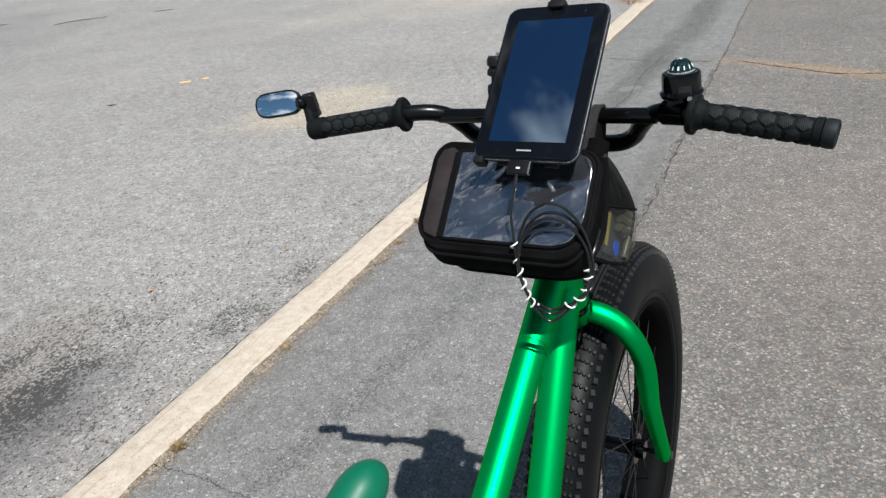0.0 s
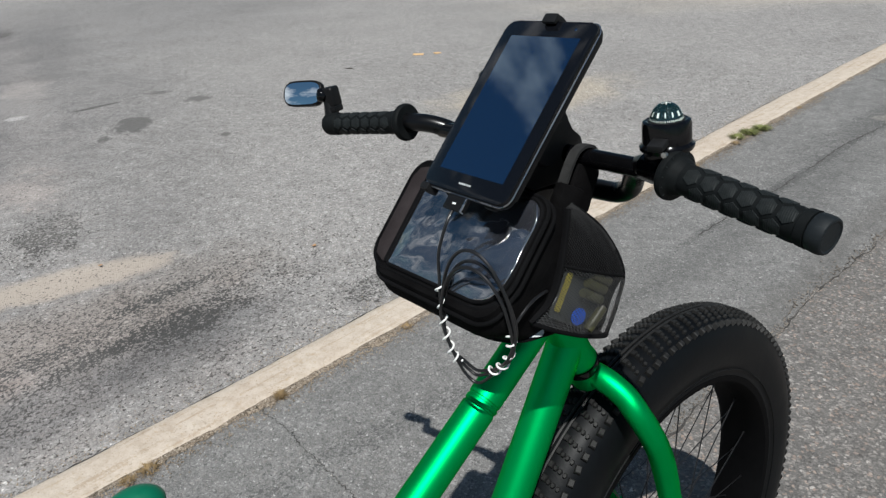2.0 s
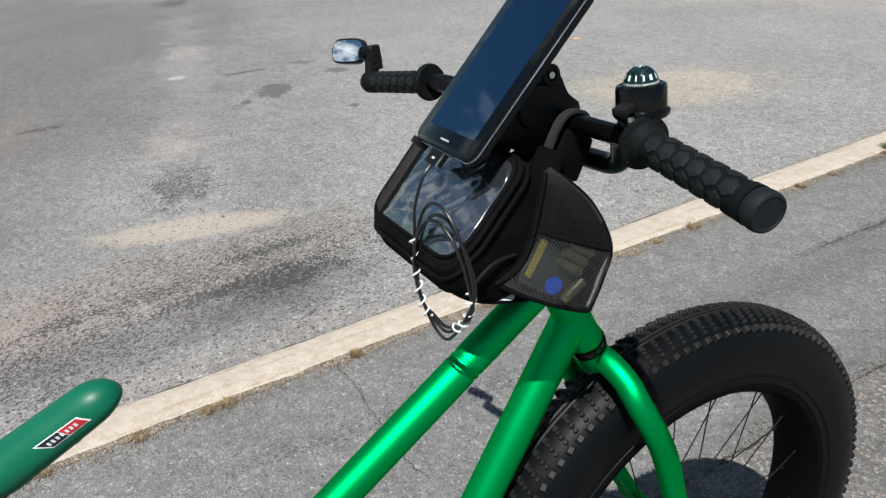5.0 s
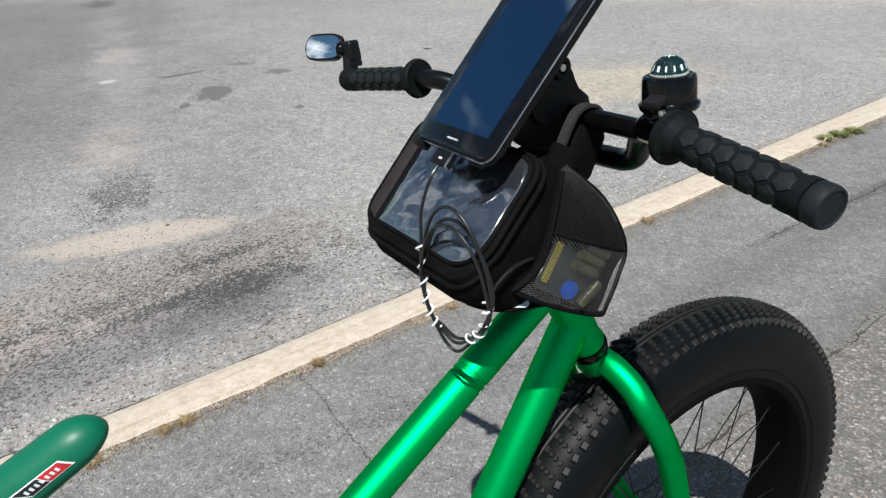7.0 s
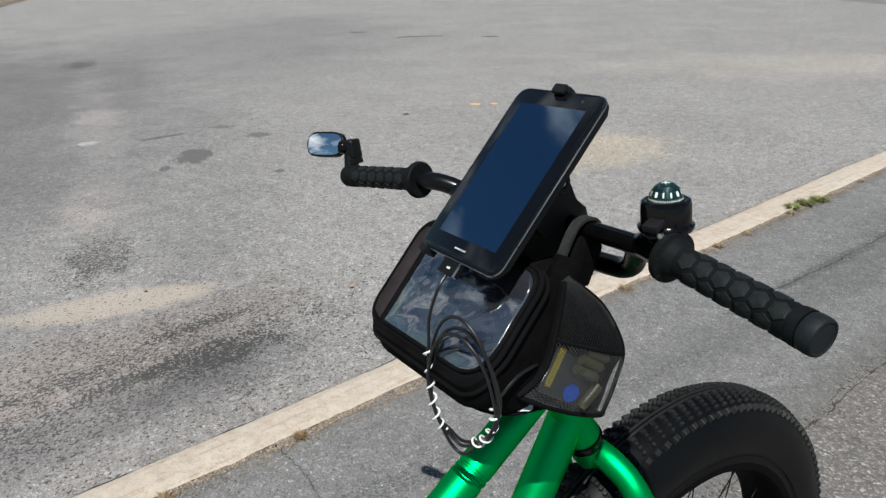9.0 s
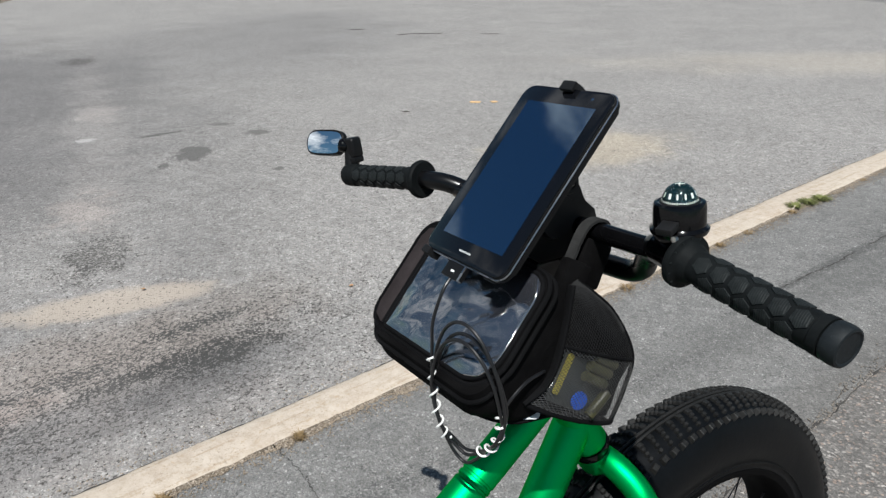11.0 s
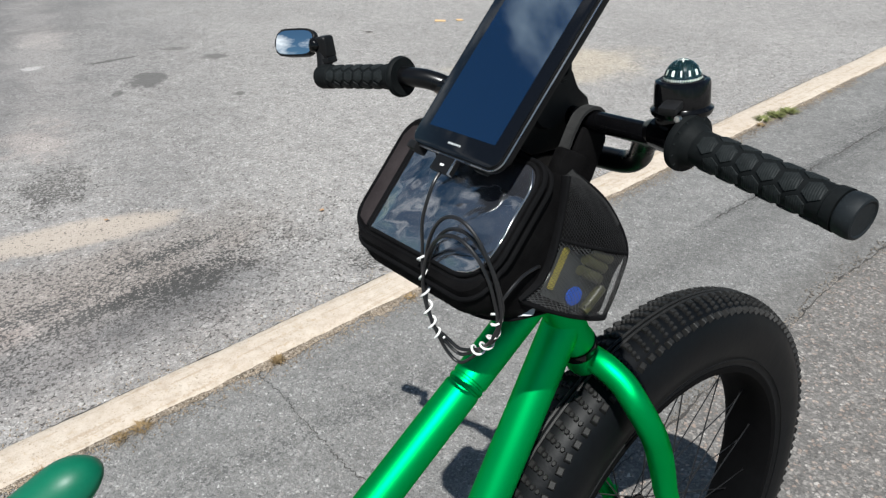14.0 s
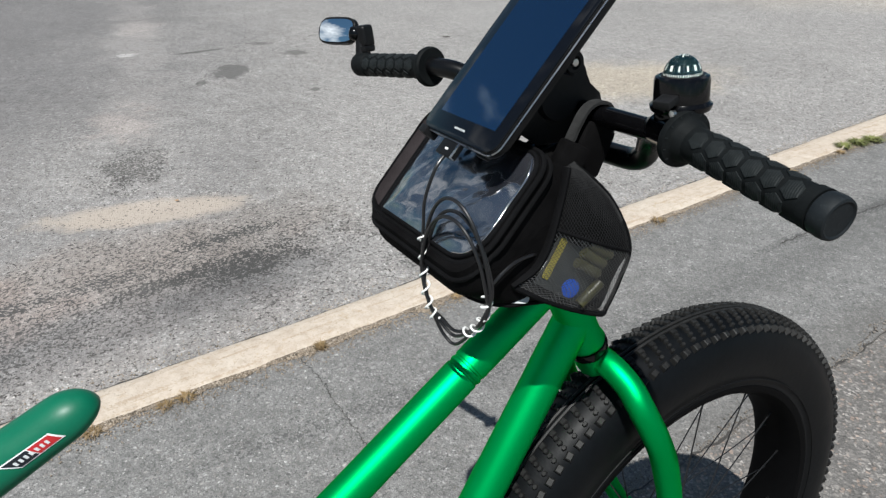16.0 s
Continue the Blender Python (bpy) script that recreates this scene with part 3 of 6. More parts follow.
def lathe(bm, profile, m=None, n=32, closed=False, index=0):
    """Turns (radius, height) pairs round the z axis of the pose m."""
    m = m or Matrix()
    rings = []
    for r, h in profile:
        if r < 1e-6:
            rings.append([bm.verts.new(m @ Vector((0, 0, h)))])
        else:
            rings.append([bm.verts.new(m @ Vector((r * math.cos(2 * math.pi * k / n), r * math.sin(2 * math.pi * k / n), h))) for k in range(n)])
    pairs = list(zip(rings, rings[1:])) + ([(rings[-1], rings[0])] if closed else [])
    for a, b in pairs:
        for k in range(n):
            va, vb, vc, vd = a[k % len(a)], a[(k + 1) % len(a)], b[(k + 1) % len(b)], b[k % len(b)]
            vs = list(dict.fromkeys((va, vb, vc, vd)))
            if len(vs) > 2:
                f = bm.faces.new(vs)
                f.material_index = index
    if not closed:
        for ring in (rings[0], rings[-1]):
            if len(ring) > 2:
                bm.faces.new(ring).material_index = index
    return bm


def block(bm, size, m=None, bevel=0.0, segments=2, index=0):
    """A box with rounded edges."""
    tmp = bmesh.new()
    bmesh.ops.create_cube(tmp, size=1.0)
    bmesh.ops.scale(tmp, vec=size, verts=tmp.verts)
    if bevel:
        bmesh.ops.bevel(tmp, geom=tmp.edges[:], offset=bevel, segments=segments, profile=0.6, affect="EDGES")
    if m:
        tmp.transform(m)
    return join(bm, tmp, index)


def join(bm, tmp, index=0):
    base = [bm.verts.new(v.co) for v in tmp.verts]
    tmp.verts.index_update()
    for f in tmp.faces:
        bm.faces.new([base[v.index] for v in f.verts]).material_index = index
    tmp.free()
    return bm


def slab(bm, outline, thick, m=None, bevel=0.0, segments=2, index=0):
    """A flat outline (x, y) made thick along -z, with its rim rounded, at the pose m."""
    tmp = bmesh.new()
    top = [tmp.verts.new((x, y, 0)) for x, y in outline]
    low = [tmp.verts.new((x, y, -thick)) for x, y in outline]
    k = len(outline)
    f1, f2 = tmp.faces.new(top), tmp.faces.new(low[::-1])
    for i in range(k):
        tmp.faces.new((top[i], low[i], low[(i + 1) % k], top[(i + 1) % k]))
    if bevel:
        rim = [e for e in tmp.edges if all(v in top for v in e.verts) or all(v in low for v in e.verts)]
        bmesh.ops.bevel(tmp, geom=rim, offset=bevel, segments=segments, profile=0.5, affect="EDGES")
    if m:
        tmp.transform(m)
    return join(bm, tmp, index)


def rounded(w, h, r, n=6):
    """The outline of a rounded rectangle round the origin; r: one radius or four (from lower left, anticlockwise)."""
    rr = r if isinstance(r, (list, tuple)) else [r] * 4
    out = []
    for (sx, sy, a0), q in zip(((-1, -1, 180), (1, -1, 270), (1, 1, 0), (-1, 1, 90)), rr):
        for k in range(n + 1):
            a = radians(a0 + 90 * k / n)
            out.append((sx * (w / 2 - q) + q * math.cos(a), sy * (h / 2 - q) + q * math.sin(a)))
    return out


def frame_of(origin, x_way, y_way):
    """The pose with that origin, x axis and (about) y axis."""
    x = Vector(x_way).normalized()
    z = x.cross(Vector(y_way)).normalized()
    y = z.cross(x)
    m = Matrix((x, y, z)).transposed().to_4x4()
    m.translation = origin
    return m


def along(a, b):
    """The pose at a whose z axis points to b, and the distance."""
    a, b = Vector(a), Vector(b)
    m = (b - a).to_track_quat("Z", "Y").to_matrix().to_4x4()
    m.translation = a
    return m, (b - a).length


# ---- ground ----
WAY = Vector((math.cos(1.0969), math.sin(1.0969), 0))
ACROSS = Vector((-WAY.y, WAY.x, 0))


def on_ground(s, c, z=0.0):
    """A place by its distance along and across the kerb line, which bends to the left far off."""
    bend, radius = 8.8, 11.0
    if s <= bend:
        p = WAY * s + ACROSS * c
    else:
        a = min((s - bend) / radius, 1.5)
        over = (s - bend) - a * radius
        mid = WAY * bend + ACROSS * (1.56 + radius)
        r = radius - (c - 1.56)
        p = mid - ACROSS * r * math.cos(a) + WAY * r * math.sin(a) + (WAY * math.cos(a) + ACROSS * math.sin(a)) * over
    return Vector((p.x, p.y, z))


def ribbon(stations, edges, z):
    """A sheet along the kerb line between two edges, given as functions of the distance."""
    bm = bmesh.new()
    rows = []
    for s in stations:
        lo, hi = edges(s)
        rows.append([bm.verts.new(on_ground(s, lo + (hi - lo) * k / 4, z)) for k in range(5)])
    for a, b in zip(rows, rows[1:]):
        for k in range(4):
            bm.faces.new((a[k], a[k + 1], b[k + 1], b[k]))
    return bm


def jag(s, seed, size):
    v = Vector((s * 1.7, seed, 0))
    return size * (noise.noise(v) + 0.6 * noise.noise(v * 4.1) + 0.45 * noise.noise(v * 13.0) + 0.3 * noise.noise(v * 37.0))


def build_ground():
    bm = bmesh.new()
    bmesh.ops.create_grid(bm, x_segments=40, y_segments=40, size=600.0)
    bmesh.ops.translate(bm, verts=bm.verts, vec=(0, 0, -0.004))
    single("ground", bm, M_LOT, "worn light grey asphalt parking lot with stains", "asphalt ground", kind="structure", smooth=0)
    st = [-6 + 0.03 * k for k in range(470)] + [8.1 + 0.25 * k for k in range(80)]
    bm = ribbon(st, lambda s: (0.470 - 0.0083 * (s - 2.5) + jag(s, 3.0, 0.022), 1.477 + jag(s, 9.0, 0.004)), 0.0)
    single("path", bm, M_PATH, "smooth dark grey asphalt path beside the kerb", "path", kind="structure", smooth=0)
    st = [-8 + 0.03 * k for k in range(535)] + [8.1 + 0.25 * k for k in range(80)]
    bm = ribbon(st, lambda s: (-9.0, 0.490 - 0.0083 * (s - 2.5) + jag(s, 3.0, 0.022)), 0.004)
    single("road", bm, M_COARSE, "coarse brownish open-grained asphalt road surface", "road", kind="structure", smooth=0)
    # dirt in the joint between kerb and path, and in the seam between path and road
    bm = ribbon([-5 + 0.02 * k for k in range(700)], lambda s: (1.457 + jag(s * 2.0, 21.0, 0.022) + jag(s * 9.0, 27.0, 0.012) - max(0.0, jag(s * 0.5, 33.0, 0.045)), 1.484), 0.0025)
    single("joint_dirt", bm, M_DIRT, "dry brown dirt along the foot of the kerb", "dirt", kind="structure", smooth=0)
    bm = ribbon([-5 + 0.02 * k for k in range(700)], lambda s: (1.634 + 0.008 * max(0.0, min(3.0, s - 1.6)) + jag(s, 57.0, 0.007), 1.635 + 0.008 * max(0.0, min(3.0, s - 1.6)) + jag(s, 57.0, 0.007) + max(0.0, jag(s * 3.0, 71.0, 0.016))), -0.0015)
    single("joint_dirt", bm, M_CRACK, "dark dirt along the kerb's outer edge", "dirt", kind="structure", smooth=0)
    bm = ribbon([-5 + 0.02 * k for k in range(700)], lambda s: (0.482 - 0.0083 * (s - 2.5) + jag(s, 3.0, 0.022), 0.485 - 0.0083 * (s - 2.5) + jag(s, 3.0, 0.022) + max(-0.002, jag(s * 3.0, 41.0, 0.014)) + max(0.0, jag(s * 11.0, 43.0, 0.007))), 0.0065)
    single("seam_dirt", bm, M_CRACK, "dirt-filled crack between the path and the coarse road", "crack", kind="structure", smooth=0)


def build_verge():
    """The lot's far edge: a bank of dark soil with a thin pale kerb in front."""
    a, way, out = Vector((-23.2, 15.7, 0)), Vector((-0.70, 0.72, 0)).normalized(), Vector((-0.72, -0.70, 0)).normalized()
    bm = bmesh.new()
    rows = []
    for k in range(40):
        p = a + way * k * 0.5
        rise = 0.18 + 0.06 * noise.noise(Vector((k * 0.7, 2.0, 0)))
        rows.append([bm.verts.new(p + out * d + Vector((0, 0, h))) for d, h in ((0.0, -0.004), (0.12, rise * 0.7), (0.5, rise), (4.0, rise + 0.05), (4.1, -0.004))])
    for p, q in zip(rows, rows[1:]):
        for k in range(4):
            bm.faces.new((p[k], p[k + 1], q[k + 1], q[k]))
    single("verge", bm, M_DIRT, "low bank of dark brown soil at the lot's edge", "verge", kind="structure", smooth=60)


def crack(points, width, seed, z=0.0025, material=None):
    """A branching crack drawn as a thin ragged sliver."""
    bm = bmesh.new()
    rnd = random.Random(seed)
    line = spline([(x, y, 0) for x, y in points], 14)
    left, right = [], []
    for i, q in enumerate(line):
        way = (line[min(i + 1, len(line) - 1)] - line[max(i - 1, 0)]).normalized()
        side = Vector((-way.y, way.x, 0))
        q = q + side * jag(i * 0.37, seed, 0.010)
        w = width * (0.25 + 0.9 * rnd.random()) * min(1.0, 0.3 + i / 6, 0.3 + (len(line) - 1 - i) / 6)
        left.append(bm.verts.new((q.x + side.x * w, q.y + side.y * w, z)))
        right.append(bm.verts.new((q.x - side.x * w, q.y - side.y * w, z)))
    for i in range(len(line) - 1):
        bm.faces.new((left[i], left[i + 1], right[i + 1], right[i]))
    return single("crack", bm, material or M_CRACK, "thin dark crack in the asphalt", "crack", kind="structure", smooth=0)


def build_kerb():
    """Cast concrete edging: worn top, rounded uneven edges, in lengths with joints."""
    kerb = thing("kerb", "low tan concrete kerb, weathered, flush with the asphalt", "kerb", (0, 0, 0), kind="structure")
    lengths = [(-5.0, -2.0), (-1.9985, 3.89), (3.8915, 5.33), (5.334, 7.9), (7.905, 10.3), (10.304, 14.0), (14.004, 19.0)]
    for a, b in lengths:
        bm = bmesh.new()
        rows = []
        n = max(4, int((b - a) / 0.02)) if b < 9 else max(4, int((b - a) / 0.1))
        for i in range(n + 1):
            s = a + (b - a) * i / n
            lo, hi = 1.480 + jag(s, 51.0, 0.009) + jag(s * 7.0, 53.0, 0.0035), 1.636 + 0.008 * max(0.0, min(3.0, s - 1.6)) + jag(s, 57.0, 0.007)
            zt = 0.0075 + jag(s, 61.0, 0.002)
            prof = [(lo - 0.004, -0.05), (lo - 0.003, zt - 0.009), (lo + 0.002, zt - 0.004), (lo + 0.012, zt), (lo + 0.05, zt + 0.001), (hi - 0.05, zt), (hi - 0.012, zt - 0.003), (hi - 0.002, zt - 0.009), (hi + 0.002, -0.05)]
            rows.append([bm.verts.new(on_ground(s, c, z + (0.0015 * noise.noise(Vector((s * 9, c * 40, 5.0))) if z > 0 else 0))) for c, z in prof])
        for p, q in zip(rows, rows[1:]):
            for k in range(8):
                bm.faces.new((p[k], p[k + 1], q[k + 1], q[k]))
        bm.faces.new(rows[0])
        bm.faces.new(rows[-1][::-1])
        part("kerb_stone", bm, M_CONCRETE, kerb, smooth=60)


def tuft(name, label, category, x, y, z, blades, height, spread, material, seed, lean=0.6, broad=1.0):
    rnd = random.Random(seed)
    bm = bmesh.new()
    for _ in range(blades):
        a = rnd.uniform(0, 2 * math.pi)
        r0 = spread * 0.35 * math.sqrt(rnd.random())
        h = height * rnd.uniform(0.35, 1.0)
        out = spread * rnd.uniform(0.2, 1.0) * lean
        base = Vector((x + r0 * math.cos(a), y + r0 * math.sin(a), z))
        b = a + rnd.uniform(-0.9, 0.9)
        way = Vector((math.cos(b), math.sin(b), 0))
        side = Vector((-way.y, way.x, 0)) * rnd.uniform(0.0005, 0.0014) * broad
        p1 = base + way * out * 0.4 + Vector((0, 0, h * 0.7))
        p2 = base + way * out + Vector((0, 0, h * rnd.uniform(0.5, 1.0)))
        vs = [bm.verts.new(v) for v in (base - side, base + side, p1 + side * 0.8, p1 - side * 0.8, p2)]
        bm.faces.new(vs[:4])
        bm.faces.new((vs[3], vs[2], vs[4]))
    return single(name, bm, material, label, category, group="weeds along the kerb", kind="stuff", smooth=0)


def build_litter():
    rnd = random.Random(7)
    # dry tufts along the kerb's foot
    for k, (s, n, h, w) in enumerate([(1.00, 90, 0.03, 0.05), (0.58, 70, 0.02, 0.06), (0.52, 50, 0.018, 0.05), (0.33, 50, 0.018, 0.06), (0.08, 40, 0.016, 0.05),
                                      (3.28, 70, 0.024, 0.06), (3.53, 40, 0.018, 0.06), (2.57, 60, 0.02, 0.07), (2.35, 35, 0.016, 0.06), (3.98, 60, 0.022, 0.06), (4.83, 30, 0.02, 0.05), (1.52, 40, 0.016, 0.05)]):
        p = on_ground(s, 1.452)
        tuft("dry_weed", "small tuft of dry straw at the kerb's foot", "dry weed", p.x, p.y, 0.002, n * 2, h * 0.8, w * 0.8, M_STRAW, 20 + k)
    for k, (x, y, n) in enumerate([(0.598, 4.395, 130), (0.666, 4.488, 130), (0.530, 4.301, 60)]):
        tuft("green_weed", "low green weed growing in the kerb joint", "weed", x, y, 0.002, n * 2, 0.028, 0.066, M_WEED, 50 + k, 0.9, 3.0)
    for k, (s, c) in enumerate([(8.7, 1.72), (8.9, 1.76), (9.15, 1.80), (9.4, 1.84), (9.7, 1.88), (10.0, 1.92), (8.45, 1.70)]):
        p = on_ground(s, c)
        tuft("dry_weed", "pile of orange-brown dry grass beside the kerb", "dry weed", p.x, p.y, -0.004, 160, 0.09, 0.30, M_LEAF, 70 + k, 0.9)
    # grit along the joint
    bm = bmesh.new()
    for _ in range(8000):
        s = rnd.uniform(-1.0, 5.2)
        c = 1.466 - abs(rnd.gauss(0, 0.034)) if rnd.random() < 0.8 else 1.64 + abs(rnd.gauss(0, 0.04))
        p = on_ground(s, c, 0.003 if c < 1.5 else -0.003)
        q = rnd.uniform(0.0010, 0.0030)
        tmp = bmesh.new()
        bmesh.ops.create_icosphere(tmp, subdivisions=1, radius=q)
        for v in tmp.verts:
            v.co = v.co * rnd.uniform(0.7, 1.2) + p
        join(bm, tmp)
    single("grit", bm, M_PEBBLE, "loose brown grit scattered along the kerb", "grit", kind="stuff", smooth=0)
    # loose chips broken from the road's edge, along the seam
    bm = bmesh.new()
    for _ in range(2600):
        s = rnd.uniform(0.2, 5.5)
        c = 0.495 - 0.0083 * (s - 2.5) + jag(s, 3.0, 0.022) + rnd.gauss(0.0, 0.022) * (0.4 + abs(noise.noise(Vector((s * 3.0, 8.0, 0)))) * 2)
        p = on_ground(s, c, 0.0045)
        q = rnd.uniform(0.0012, 0.0040)
        tmp = bmesh.new()
        bmesh.ops.create_icosphere(tmp, subdivisions=1, radius=q)
        for v in tmp.verts:
            v.co = v.co * rnd.uniform(0.6, 1.2) + p
        join(bm, tmp)
    single("grit", bm, M_CHIPS, "loose stone chips along the road's ragged edge", "grit", kind="stuff", smooth=0)
    # wood chips, twigs and a leaf on the lot
    for x, y, a, l in [(-2.260, 6.372, 0.3, 0.10), (-2.093, 6.444, 0.9, 0.06)]:
        bm = bmesh.new()
        block(bm, (l, 0.05, 0.006), pose(x, y, 0.001, 3, 2, math.degrees(a)), 0.002)
        single("wood_chip", bm, M_CHIP, "pale orange wood chip lying on the asphalt", "wood chip", group="wood chips on the lot")
    for x, y, a, l in [(-5.356, 11.458, 20, 0.42), (-5.630, 11.294, 50, 0.35), (-5.095, 11.533, 80, 0.2), (-4.190, 11.672, 15, 0.3), (-2.699, 5.772, 10, 0.07), (-6.903, 11.765, 25, 0.3)]:
        d = Vector((math.cos(radians(a)), math.sin(radians(a)), 0))
        side = Vector((-d.y, d.x, 0))
        pts = [Vector((x, y, 0.001)) + d * l * (k / 5 - 0.5) + side * 0.05 * l * rnd.uniform(-1, 1) for k in range(6)]
        bm = bmesh.new()
        tube(bm, spline(pts, 3), [0.010 * (1 - abs(k / 15 - 0.5)) for k in range(16)], 6, flat=0.5)
        single("twig", bm, M_TWIG, "short dark twig lying on the asphalt", "twig", group="twigs on the lot")
    for x, y in [(-0.723, 2.784), (-2.103, 2.125), (-1.251, 2.514)]:
        bm = bmesh.new()
        r = 0.010
        ring = [bm.verts.new((x + r * (1.2 if k % 2 else 0.7) * math.cos(k * 0.7), y + r * math.sin(k * 0.7), 0.003 + 0.004 * rnd.random())) for k in range(9)]
        bm.faces.new(ring)
        single("dead_leaf", bm, M_LEAF, "curled orange dead leaf on the asphalt", "leaf", group="dead leaves on the ground", smooth=0)


# ---- the bicycle: x to its right, y ahead, z up from the front wheel's foot ----
LEAN = 4.62
BIKE = pose(0.3454, 1.0140, 0.0002) @ pose(0, 0, 0, 0, 0, -30.76) @ pose(0, 0, 0, 0, -LEAN, 0)
HUB_Z = 0.4011
WHEEL_X, WHEEL_Y = -0.0031, -0.0257
LOW = Vector((-0.0014, -0.0004, -0.0024))
# the fork and wheel are turned a little about the steering axis
STEER = Matrix.Translation((0, -0.2, 0.832)) @ Matrix.Rotation(radians(1.1), 4, Vector((0, -0.46, 1.0)).normalized()) @ Matrix.Translation((0, 0.2, -0.832))


def axis_y(z):
    """Where the steering axis stands at a height."""
    return -0.46 * (z - 0.3965)


def knob(bm, m, w, l, h, sides=4, index=1):
    """A tapered tread block on the tyre, four- or six-sided, standing along the pose's z."""
    if sides == 6:
        lo = [(w * 1.1 * math.cos(k * math.pi / 3), l * 1.1 * math.sin(k * math.pi / 3)) for k in range(6)]
    else:
        lo = [(-w, -l), (w * 0.9, -l * 1.05), (w, l * 0.9), (-w * 0.9, l)]
    a = [bm.verts.new(m @ Vector((x * 1.18, y * 1.18, -0.003))) for x, y in lo]
    b = [bm.verts.new(m @ Vector((x * 0.96, y * 0.96, h * 0.8))) for x, y in lo]
    c = [bm.verts.new(m @ Vector((x * 0.74, y * 0.74, h))) for x, y in lo]
    bm.faces.new(c).material_index = index
    for i in range(sides):
        bm.faces.new((a[i], a[(i + 1) % sides], b[(i + 1) % sides], b[i])).material_index = index
        bm.faces.new((b[i], b[(i + 1) % sides], c[(i + 1) % sides], c[i])).material_index = index


def build_wheel(bike, centre, name, seed, lead=Matrix()):
    """A fat-tyred wheel: knobbly tyre, deep rim, hub, crossed spokes; its axle lies along x."""
    rnd = random.Random(seed)
    at = lead @ Matrix.Translation(centre) @ Matrix.Diagonal((1, HUB_Z / 0.3965, HUB_Z / 0.3965, 1))
    turn = at @ pose(0, 0, 0, 0, 90, 0)
    bm = bmesh.new()
    half = [(0.0, 0.3890), (0.010, 0.3884), (0.022, 0.3850), (0.033, 0.3785), (0.0425, 0.3680), (0.0492, 0.3530), (0.0518, 0.3370), (0.0510, 0.3210), (0.0478, 0.3060), (0.0445, 0.2945), (0.0452, 0.2905), (0.0425, 0.2875)]
    prof = [(r, x) for x, r in reversed(half)] + [(r, -x) for x, r in half[1:]]
    lathe(bm, prof, turn, 120, closed=True)
    # raised lines on the side walls
    for sx in (-1, 1):
        for x, r in ((0.0487, 0.3010),):
            tube(bm, [at @ Vector((sx * x, r * math.cos(a), r * math.sin(a))) for a in (2 * math.pi * k / 96 for k in range(96))], 0.0009, 5, closed=True)
    # two ribs round the middle and rows of blocks beside them
    for x in (-0.0036, 0.0036):
        tube(bm, [at @ Vector((x, 0.3905 * math.cos(a), 0.3905 * math.sin(a))) for a in (2 * math.pi * k / 120 for k in range(120))], 0.0024, 6, closed=True, index=1)
    pitch = 126
    # x, radius, tilt, half width, half length, height, shift along the row, sides
    cols = [(0.0100, 0.3884, 6, 0.0036, 0.0043, 0.0042, 0.00, 4), (0.0170, 0.3870, 11, 0.0028, 0.0034, 0.0043, 0.10, 6), (0.0232, 0.3846, 17, 0.0028, 0.0034, 0.0044, 0.16, 6), (0.0294, 0.3808, 24, 0.0028, 0.0034, 0.0046, 0.22, 6), (0.0375, 0.3742, 36, 0.0045, 0.0052, 0.0058, 0.42, 4)]
    for k in range(pitch):
        for sx in (-1, 1):
            for x, r, tilt, w, l, h, shift, sides in cols:
                a = 2 * math.pi * (k + shift + (0.5 if sx > 0 else 0.0)) / pitch
                m = at @ pose(0, 0, 0, math.degrees(a), 0, 0) @ Matrix.Translation((sx * x, 0, r)) @ pose(0, 0, 0, 0, sx * tilt, rnd.uniform(-6, 6) + (sx * 14 if x > 0.03 else 0))
                knob(bm, m, w, l, h, sides)
    wheel = part(name, lathe(bmesh.new(), [(0.017, -0.050), (0.019, -0.034), (0.0145, -0.030), (0.0145, 0.030), (0.019, 0.034), (0.017, 0.050)], turn, 24), M_BLACK, bike)
    part("tyre", bm, [M_TYRE, M_TREAD], wheel, "wide knobbly black rubber tyre")
    bm = bmesh.new()
    lathe(bm, [(0.2880, -0.0425), (0.2905, -0.0440), (0.2880, -0.0455), (0.2790, -0.0440), (0.2700, -0.0330), (0.2660, -0.0130), (0.2660, 0.0130), (0.2700, 0.0330), (0.2790, 0.0440), (0.2880, 0.0455), (0.2905, 0.0440), (0.2880, 0.0425), (0.2760, 0.0300), (0.2760, -0.0300)], turn, 120, closed=True)
    part("rim", bm, M_RIM, wheel, "deep black anodised rim")
    bm = bmesh.new()
    for s in (-1, 1):
        lathe(bm, [(0.012, s * 0.031), (0.029, s * 0.031), (0.030, s * 0.033), (0.029, s * 0.035), (0.012, s * 0.036)], turn, 28)
    part("hub_flange", bm, M_BLACK, wheel)
    bm = bmesh.new()
    lathe(bm, [(0.0, -0.098), (0.0045, -0.098), (0.0045, 0.098), (0.0, 0.098)], turn, 12)
    for s in (-1, 1):
        lathe(bm, [(0.0, s * 0.100), (0.0085, s * 0.100), (0.0090, s * 0.091), (0.0, s * 0.091)], turn, 6)
    part("axle", bm, M_STEEL, wheel)
    for k in range(32):
        s = 1 if k % 2 else -1
        a = 2 * math.pi * k / 32
        b = a + (1 if (k // 2) % 2 else -1) * 0.95
        p = Vector((s * 0.033, 0.026 * math.cos(b), 0.026 * math.sin(b)))
        q = Vector((s * 0.010, 0.268 * math.cos(a), 0.268 * math.sin(a)))
        bm = bmesh.new()
        tube(bm, [at @ p, at @ (p.lerp(q, 0.95)), at @ q], [0.0011, 0.0011, 0.0019], 6)
        part("spoke", bm, M_STEEL, wheel)
    return wheel


